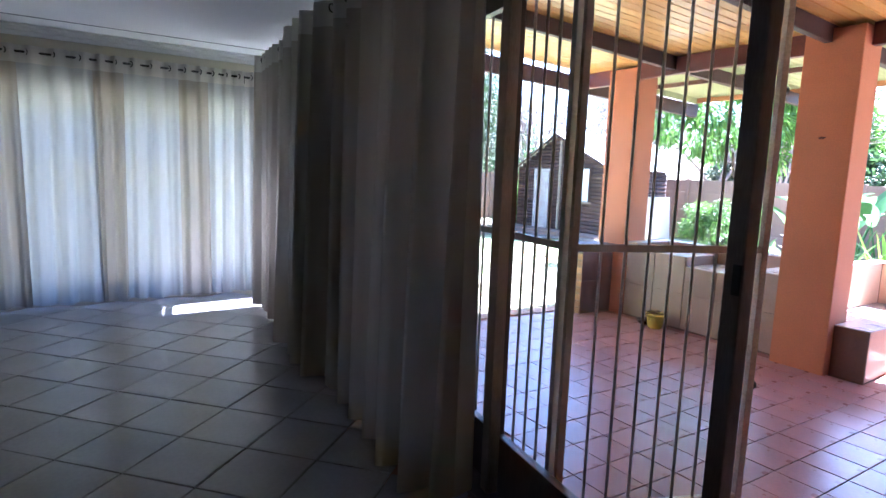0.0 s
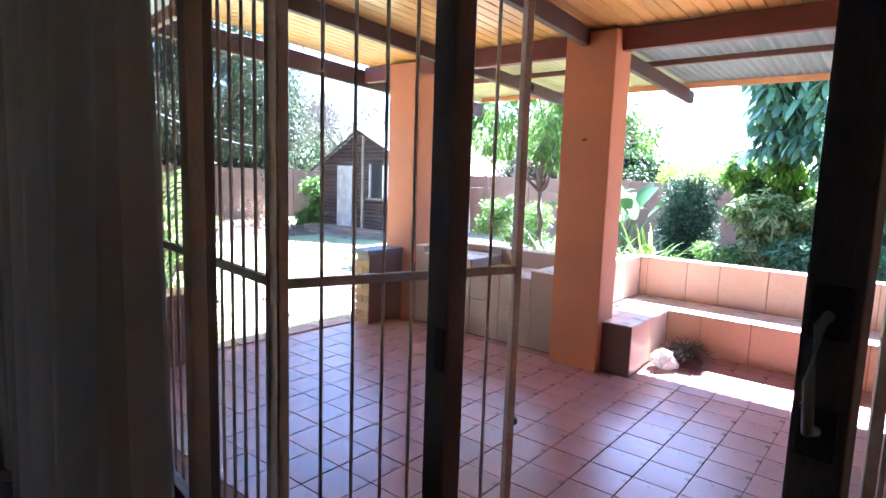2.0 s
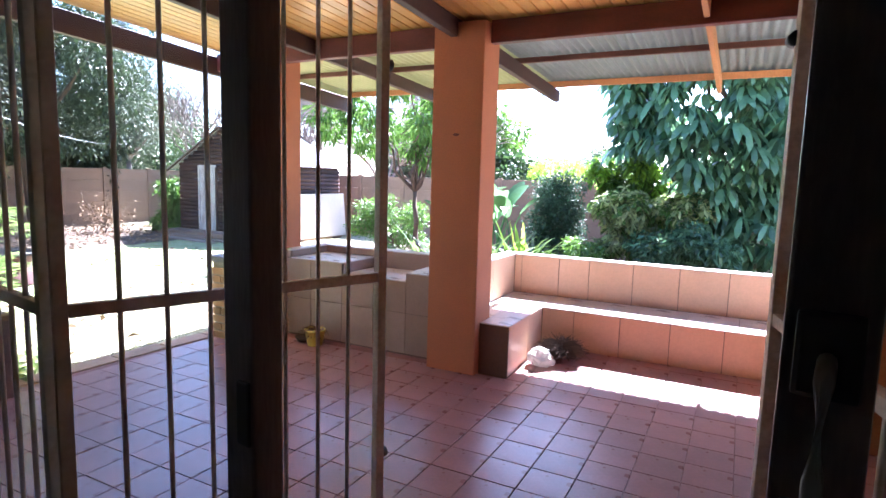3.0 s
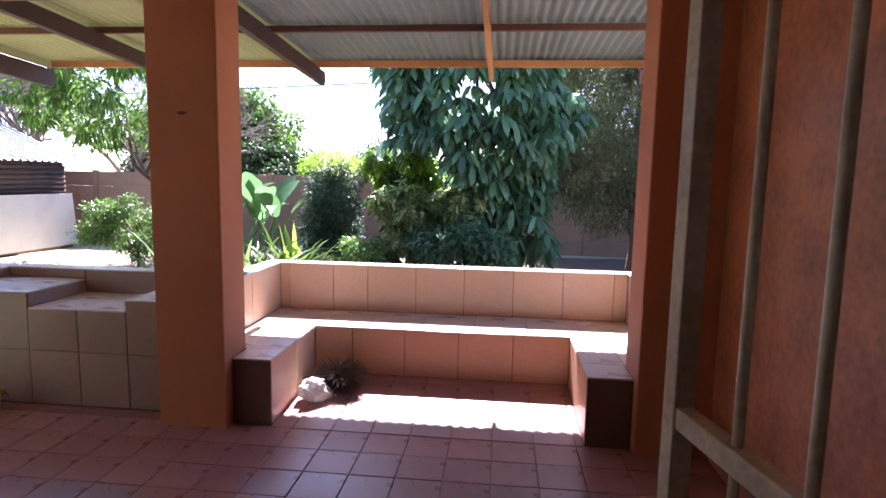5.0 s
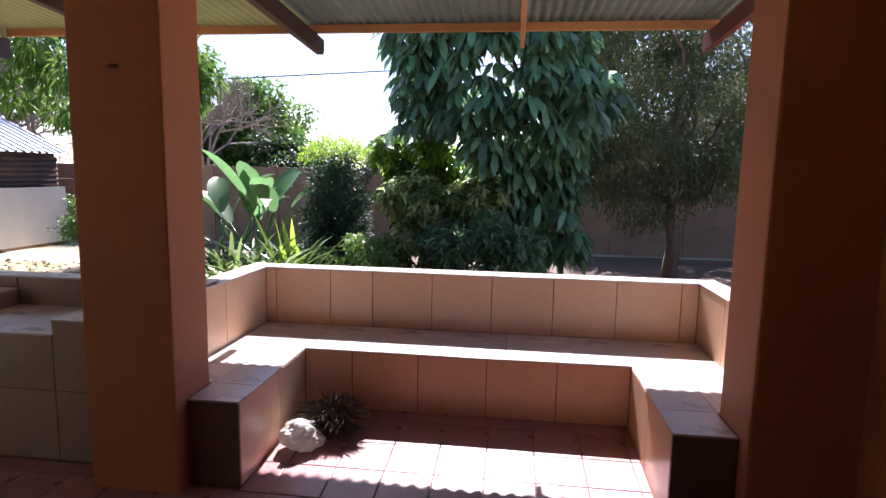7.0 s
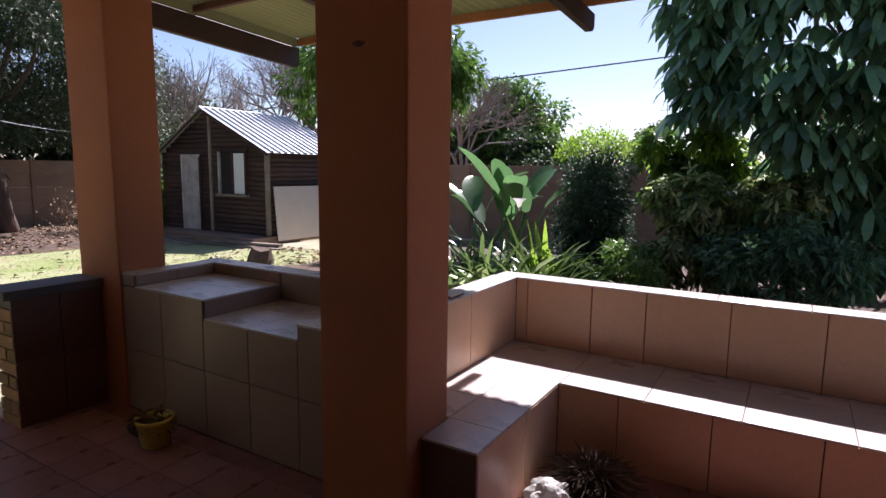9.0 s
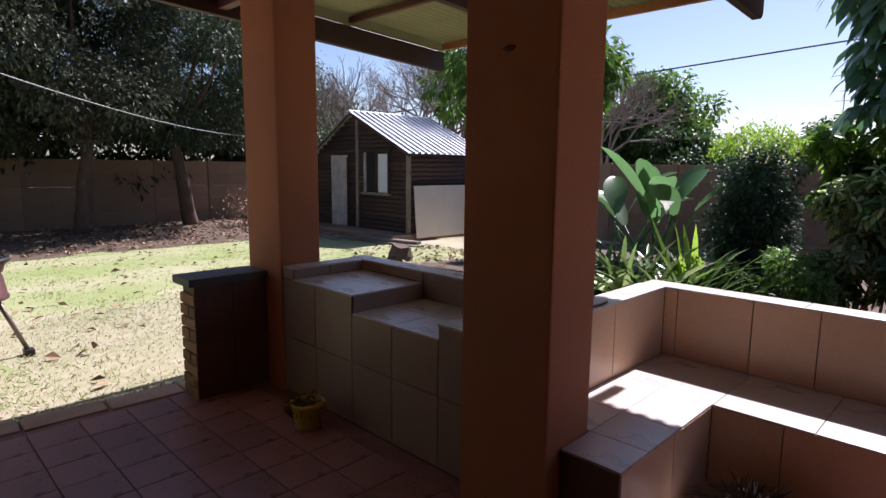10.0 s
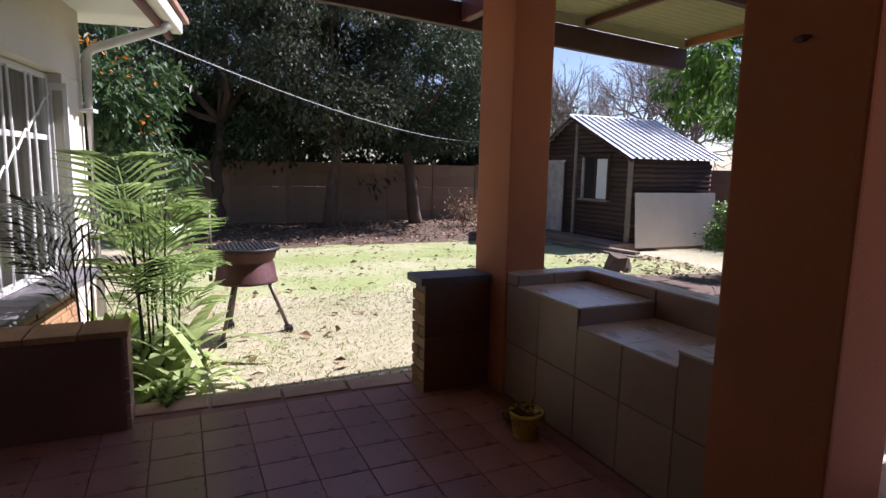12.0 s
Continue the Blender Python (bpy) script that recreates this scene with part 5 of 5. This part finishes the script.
def umbrella_tree():
    """Whorls of large drooping leaflets on many branch ends."""
    rng = np.random.default_rng(21)
    base = Vector(gz(0.0, 11.2))
    t = thing("umbrella_tree", "large umbrella tree with glossy drooping leaf whorls", "tree", base)
    c = np.array((-0.48, 10.6, 2.75)) - np.array(base)
    hubs = []
    for k in range(940):
        u = rng.normal(size=3)
        u /= np.linalg.norm(u)
        if u[1] > 0.5:
            continue
        r = rng.uniform(0.62, 1.05)
        h = c + u * r * np.array((1.38, 0.95, 2.0))
        h[0] += 0.15 * math.sin(h[2] * 3)
        left = base.x + h[0] < -0.85 and h[2] < 2.25
        if h[2] > 0.35 and not left:
            hubs.append(h)
    low = [c + np.array((rng.uniform(-0.3, 1.1), rng.uniform(-0.5, 0.2), rng.uniform(-2.4, -1.3))) for _ in range(70)]
    hubs += low
    P, D = [], []
    for h in hubs:
        m = rng.integers(7, 11)
        a0 = rng.uniform(0, math.tau)
        for j in range(m):
            a = a0 + j * math.tau / m
            P.append(h + np.array((0.03 * math.cos(a), 0.03 * math.sin(a), 0)))
            D.append((math.cos(a), math.sin(a), -0.6 + rng.normal() * 0.22))
    part("crown", leaves_mesh("crown", np.array(P), np.array(D), 0.25, 0.092, LEAF_UMBRELLA, rng, 0.9, 0.2, 0.22, True), LEAF_UMBRELLA, t)
    part("trunk", branch_mesh("trunk", rng, (0, 0, -0.1), hubs[:16], 0.085, BARK, 0.12), BARK, t)


umbrella_tree()


def blade(bm, base, yaw, length, width, lift, droop, fold=0.12, seg=6):
    """A strap or paddle leaf bending outwards."""
    d = Vector((math.cos(yaw), math.sin(yaw), 0))
    s = Vector((-d.y, d.x, 0))
    rows = []
    for k in range(seg + 1):
        u = k / seg
        c = Vector(base) + d * length * (u * math.cos(lift) + 0.25 * droop * u * u) + Z * length * (u * math.sin(lift) - droop * u * u)
        w = width * (math.sin(math.pi * min(u * 0.93 + 0.07, 1)) ** 0.7)
        rows.append((bm.verts.new(c - s * w / 2 + Z * w * fold), bm.verts.new(c), bm.verts.new(c + s * w / 2 + Z * w * fold)))
    for a, b in zip(rows, rows[1:]):
        bm.faces.new((a[0], a[1], b[1], b[0]))
        bm.faces.new((a[1], a[2], b[2], b[1]))


def clump(name, label, at, n, length, width, lift, droop, mat, seed, spread=0.12, category="plant", group=""):
    rng = random.Random(seed)
    t = thing(name, label, category, at, group)
    bm = bmesh.new()
    for k in range(n):
        if n <= 70 and k:
            part("leaf", bm, mat, t, smooth=True)
            bm = bmesh.new()
        a = rng.uniform(0, math.tau)
        blade(bm, (rng.gauss(0, spread), rng.gauss(0, spread), 0), a, length * rng.uniform(0.65, 1.15), width * rng.uniform(0.8, 1.2),
              lift * rng.uniform(0.75, 1.15), droop * rng.uniform(0.5, 1.4))
    part("leaf" if n <= 70 else "foliage", bm, mat, t, smooth=True)
    return t


def strelitzia():
    rng = random.Random(31)
    t = thing("strelitzia", "giant strelitzia with upright paddle leaves", "plant", gz(-3.75, 10.1))
    for k in range(18):
        a = rng.uniform(0, math.tau)
        bx, by = rng.gauss(0, 0.34), rng.gauss(0, 0.18)
        top = Vector((bx + 0.3 * math.cos(a), by + 0.2 * math.sin(a), rng.uniform(0.82, 1.2)))
        part("stalk", tube([(bx, by, 0), (bx + 0.08 * math.cos(a), by, 0.6), top], [0.022, 0.016, 0.01], sides=6), LEAF_BANANA, t, smooth=True)
        bm = bmesh.new()
        blade(bm, top, a, rng.uniform(0.65, 0.9), rng.uniform(0.24, 0.32), rng.uniform(0.75, 1.3), rng.uniform(0.05, 0.4), 0.22, 8)
        part("leaf", bm, LEAF_BANANA, t, smooth=True)


strelitzia()
clump("lily_clump", "clump of arching green strap leaves", gz(-3.2, 8.9), 230, 1.38, 0.05, 1.15, 0.6, LEAF_STRAP, 32, 0.22, group="strap-leaved plants")
clump("lily_clump", "clump of arching green strap leaves", gz(-2.75, 8.7), 170, 1.3, 0.05, 1.1, 0.58, LEAF_STRAP, 33, 0.18, group="strap-leaved plants")
clump("lily_clump", "clump of arching green strap leaves", gz(-3.75, 8.7), 170, 1.35, 0.05, 1.1, 0.58, LEAF_STRAP, 34, 0.2, group="strap-leaved plants")
clump("spear_plant", "upright yellow-green spear leaves behind the bench", gz(-2.72, 9.1), 14, 1.2, 0.085, 1.3, 0.2, LEAF_BRIGHT, 35, 0.07)
clump("grass_fern", "arching pale fern fronds by the clipped bush", gz(-2.9, 9.9), 9, 0.85, 0.12, 0.95, 0.75, LEAF_SILVER, 36, 0.06)
clump("broad_plant", "broad pale green leaves at the bed's edge", gz(-2.75, 8.15), 44, 1.2, 0.15, 1.15, 0.56, LEAF_BROAD, 37, 0.2)
clump("lily_clump", "clump of strap leaves by the counter", gz(-5.1, 9.4), 40, 0.6, 0.045, 1.2, 0.6, LEAF_STRAP, 38, 0.15, group="strap-leaved plants")


def white_lily():
    t = thing("arum_flower", "single white arum flower on a thin stem", "flower", gz(-2.98, 8.95))
    part("stem", tube([(0, 0, 0), (0.02, 0, 0.6), (0.03, -0.02, 1.12)], [0.008, 0.007, 0.006], sides=6), LEAF_STRAP, t)
    bm = lathe([(0.006, 1.08), (0.018, 1.12), (0.035, 1.17), (0.075, 1.21)], 12)
    part("petal", bm, FLOWER, t, smooth=True)


white_lily()


def frond(bm, base, yaw, length, lift, droop, leaflet, n=15, width=0.018):
    """A feather palm frond: rib and paired leaflets."""
    d = Vector((math.cos(yaw), math.sin(yaw), 0))
    s = Vector((-d.y, d.x, 0))
    prev = None
    for k in range(n + 1):
        u = k / n
        c = Vector(base) + d * length * (u * math.cos(lift) + 0.15 * droop * u * u) + Z * length * (u * math.sin(lift) - droop * u * u)
        if prev is not None:
            a = [bm.verts.new(p) for p in (prev - s * 0.004, prev + s * 0.004, c + s * 0.004, c - s * 0.004)]
            bm.faces.new(a)
            f = (c - prev).normalized()
            if u > 0.22:
                ll = leaflet * math.sin(math.pi * min(0.25 + 0.75 * u, 0.93)) * 1.2
                for sg in (-1, 1):
                    v = (s * sg * 0.85 + f * 0.65 + Z * 0.18).normalized()
                    w = f * width / 2
                    m = c + v * ll * 0.5
                    tip = c + v * ll - Z * ll * 0.22
                    q = [bm.verts.new(p) for p in (c, m - w, tip, m + w)]
                    bm.faces.new(q)
        prev = c


def palm(name, label, at, n, length, mat, seed, lift=1.2, droop=0.6, stem=0.25, width=0.036):
    rng = random.Random(seed)
    t = thing(name, label, "palm", at, "potted palms")
    for k in range(n):
        a = rng.uniform(0, math.tau)
        bm = bmesh.new()
        frond(bm, (rng.gauss(0, 0.06), rng.gauss(0, 0.06), stem * rng.uniform(0.3, 1)), a, length * rng.uniform(0.7, 1.15), lift * rng.uniform(0.8, 1.1),
              droop * rng.uniform(0.6, 1.3), length * 0.42, n=13, width=width)
        part("frond", bm, mat, t)
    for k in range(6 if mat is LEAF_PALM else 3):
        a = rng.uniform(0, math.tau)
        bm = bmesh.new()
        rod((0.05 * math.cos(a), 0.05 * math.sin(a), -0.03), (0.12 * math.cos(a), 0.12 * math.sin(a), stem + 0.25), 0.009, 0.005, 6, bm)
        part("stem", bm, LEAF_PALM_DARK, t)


palm("areca_palm", "feathery sunlit areca palm beside the planter", gz(-5.05, 3.1), 14, 0.98, LEAF_PALM, 51, 1.2, 0.46, 1.0, 0.034)
palm("areca_palm", "small feathery palm at the patio edge", gz(-5.3, 3.2), 12, 0.8, LEAF_PALM, 52, 1.1, 0.5, 0.55, 0.028)
# this palm stands in the sun; its shade is only in the leaf colour
palm("shade_dark_palm", "thin palm with spiky fronds before the window, roof shade painted into their colour", gz(-4.75, 2.76), 8, 0.9, LEAF_PALM_DARK, 53, 1.25, 0.35, 0.85, 0.02)
clump("broad_leaf_plant", "pale broad-leaved plant in the sun by the patio", gz(-5.15, 3.1), 60, 0.72, 0.11, 1.15, 0.5, LEAF_BROAD, 54, 0.2)
clump("broad_leaf_plant", "pale arching leaves hanging over the patio edge", gz(-4.8, 3.3), 30, 0.55, 0.05, 1.05, 0.75, LEAF_BROAD, 55, 0.14)
clump("strap_plant", "yellow-edged strap leaves under the window", gz(-5.5, 2.85), 16, 0.55, 0.07, 1.3, 0.3, LEAF_BRIGHT, 56, 0.18)
clump("low_green_plant", "low green leaves at the foot of the palm", gz(-4.7, 3.12), 46, 0.3, 0.07, 0.9, 0.6, LEAF_PALM, 57, 0.16)


# ---- far things ----
for k, (x, y, z, r) in enumerate(((-9.6, 23.0, 3.2, 1.7), (-11.5, 21.5, 1.9, 1.8), (-7.6, 21.0, 1.7, 1.4), (-6.0, 30.0, 1.9, 1.6), (-3.0, 33.0, 1.6, 1.4), (-13.5, 26.0, 2.6, 2.2), (3.5, 26.0, 2.6, 2.2), (8.0, 20.0, 3.0, 2.4), (-24.0, 18.0, 3.5, 3.0))):
    tree("far_tree", "rounded green tree beyond the garden wall", 150 + k, (x, y, -0.2), (x, y, z - 0.5), (r, r, r * 1.0), 46, r * 0.42, 17000, 0.2, 0.1,
         LEAF_MANGO if k == 0 else LEAF_BUSH if k % 2 == 0 else LEAF_SILVER, BARK, 0.12, 0.4, group="far trees")


def cable(name, label, p, q, sag, r, mat):
    p, q = Vector(p), Vector(q)
    pts = [p.lerp(q, u) - Z * sag * 4 * u * (1 - u) for u in np.linspace(0, 1, 20)]
    tagged(part(name, tube(pts, r, sides=6), mat, smooth=True), label, "cable")


cable("power_line", "thin dark power line over the garden", (-34, 20, 3.25), (30, 20, 6.15), 0.15, 0.022, DARK_CABLE)
cable("washing_line", "pale cable running from the house to the trees", (-6.6, 2.4, 2.78), (-16.6, 12.3, 2.3), 0.36, 0.0065, CABLE)


def antenna():
    t = thing("antenna_mast", "thin television antenna beyond the garden", "antenna", (-7.4, 40, 0))
    part("mast", rod((0, 0, 0), (0, 0, 6.6), 0.03, sides=6), CABLE, t)
    for z, w in ((6.4, 0.6), (5.6, 0.25), (5.1, 0.4)):
        part("crossbar", rod((-w, 0, z), (w, 0, z), 0.02, sides=6), CABLE, t)


antenna()


# ---- lawn detail ----
def grass():
    rng = np.random.default_rng(77)
    n = 85000
    x = -4.40 - 8.6 * rng.uniform(0, 1, n) ** 1.3
    y = rng.uniform(2.4, 11.6, n)
    keep = ~((x > -5.7) & (y < 3.55))
    x, y = x[keep], y[keep]
    z = np.array([ground_z(a, b) for a, b in zip(x, y)])
    p = np.stack((x, y, z - 0.004), axis=1)
    d = rng.normal(size=p.shape) * 0.75 + (0, 0, 0.9)
    d[:, 2] = np.abs(d[:, 2])
    t = thing("grass", "short patchy lawn grass, dry and beige near the patio", "grass", kind="stuff")
    edge = -7.2 + 0.55 * np.sin(y * 1.3) + 0.35 * np.sin(y * 3.1 + x * 2) + rng.normal(size=len(x)) * 0.45
    far = (x < edge) | (np.hypot(x + 5.2, y - 4.0) < 0.5 + 0.3 * rng.normal(size=len(x)))
    for mat, k in ((DRY_GRASS, ~far), (GREEN_GRASS, far)):
        part("blades", leaves_mesh("blades", p[k], d[k], 0.045, 0.007, mat, rng, 0.5, 0.1, 0.5), mat, t)


grass()


def litter():
    rng = np.random.default_rng(78)
    n = 3600
    x = np.concatenate((rng.uniform(-17.3, -12.4, n), rng.uniform(-12, -4.6, 320), rng.uniform(-9.5, -6.5, 200)))
    y = np.concatenate((rng.uniform(3.2, 12.6, n), rng.uniform(2.9, 10, 320), rng.uniform(9.5, 11.5, 200)))
    z = np.array([ground_z(a, b) for a, b in zip(x, y)]) + 0.035
    p = np.stack((x, y, z), axis=1)
    d = rng.normal(size=p.shape) * (1, 1, 0.25)
    t = thing("leaf_litter", "scattered dry brown leaves on the lawn and bed", "leaves", kind="stuff")
    part("leaves", leaves_mesh("leaves", p, d, 0.10, 0.06, LITTER, rng, 0.2, 0.4, 0.4), LITTER, t)


litter()


def twiggy_shrub(at, seed):
    rng = np.random.default_rng(seed)
    t = thing("dry_shrub", "small dry twiggy shrub with pinkish leaves at the wall", "shrub", at)
    n = 900
    p = rng.normal(size=(n, 3)) * (0.32, 0.32, 0.25) + (0, 0, 0.45)
    p[:, 2] = np.maximum(p[:, 2], 0.05)
    part("leaves", leaves_mesh("leaves", p, rng.normal(size=(n, 3)), 0.07, 0.035, LITTER, rng), LITTER, t)
    part("twigs", branch_mesh("twigs", rng, (0, 0, -0.05), p[:10], 0.02, BARK, 0.05), BARK, t)


twiggy_shrub(gz(-15.1, 10.6), 80)


# ---- floor tiles, last ----
def grid_tiles(name_parent, inside, x0, y0, w, h, gap, thick, mat, angle=0.0, centre=(0, 0), near=None, limit=300):
    """Square tiles on a grid: those in the near stretch as pieces, the rest joined."""
    shape = mesh_of(box(-w / 2 + gap / 2, w / 2 - gap / 2, -h / 2 + gap / 2, h / 2 - gap / 2, -thick, 0, 0.003), "tile", mat)
    c, s = math.cos(angle), math.sin(angle)
    cells = []
    for i in range(-60, 60):
        for j in range(-60, 60):
            a, b = x0 + (i + 0.5) * w, y0 + (j + 0.5) * h
            x, y = centre[0] + a * c - b * s, centre[1] + a * s + b * c
            if inside(x, y):
                cells.append((x, y))
    cells.sort(key=lambda p: near(*p))
    rng = random.Random(12)
    for x, y in cells[:limit]:
        o = part("tile", shape, mat, name_parent)
        o.matrix_basis = Matrix.Translation((x, y, rng.uniform(-0.0012, 0.0012))) @ Matrix.Rotation(angle, 4, "Z") @ pose(0, 0, 0, rng.uniform(-0.15, 0.15), rng.uniform(-0.15, 0.15), 0)
    rest = cells[limit:]
    if rest:
        bv = [v.co.copy() for v in shape.vertices]
        bf = [tuple(p.vertices) for p in shape.polygons]
        R = Matrix.Rotation(angle, 4, "Z")
        verts, faces = [], []
        for x, y in rest:
            i = len(verts)
            verts += [tuple(R @ v + Vector((x, y, 0))) for v in bv]
            faces += [tuple(i + k for k in f) for f in bf]
        o = part("far_tiles", raw_mesh("far_tiles", verts, faces, mat), mat, name_parent)
        tagged(o, kind="stuff")


patio = thing("patio_floor", "terracotta-pink square tiled patio floor", "floor", kind="structure")


def on_patio(x, y):
    n = (Vector((x, y, 0)) - P0).dot(N2)
    return -4.2 < x < 1.06 and n > 0.27 and y < 5.1


grid_tiles(patio, on_patio, -1.028, 4.82, 0.24, 0.2425, 0.005, 0.012, PATIO_TILE, near=lambda x, y: abs(x + 1.5) + abs(y - 4.4) * 1.5)


def nook_floor():
    """The floor between the bench arms rises gently towards the seat."""
    rise = 0.06 / (YF - 5.09)
    bm = box(XL, XR, 5.102, YF, -0.13, -0.009)
    for v in bm.verts:
        if v.co.z > -0.05:
            v.co.z += max(v.co.y - 5.09, 0) * rise
    structure("nook_slab", bm, GROUT, "grout bed under the tiles between the bench arms", "floor")
    tilt = math.degrees(math.atan(rise))
    for j in range(4):
        y0, y1 = 5.068 + 0.2425 * j, min(5.068 + 0.2425 * (j + 1), YF)
        for i in range(-2, 7):
            x0, x1 = max(-1.028 + 0.24 * i, XL + 0.009), min(-1.028 + 0.24 * (i + 1), XR - 0.009)
            if x1 - x0 < 0.03:
                continue
            w, h = (x1 - x0) / 2 - 0.0025, (y1 - y0) / 2 - 0.0025
            o = part("tile", box(-w, w, -h, h, -0.012, 0, 0.003), PATIO_TILE, patio)
            o.matrix_basis = pose((x0 + x1) / 2, (y0 + y1) / 2, max((y0 + y1) / 2 - 5.09, 0) * rise, tilt, 0, 0)


nook_floor()
room = thing("room_floor", "glossy beige floor tiles laid diagonally", "floor", kind="structure")


def in_room(x, y):
    n = (Vector((x, y, 0)) - P0).dot(N2)
    return -6.5 < x < 3.2 and -4.2 < y and n < -0.12


grid_tiles(room, in_room, 0, 0, 0.405, 0.405, 0.008, 0.012, ROOM_TILE, radians(43), (-3.12, 0.83), near=lambda x, y: abs(x + 3.6) + abs(y - 0.4))
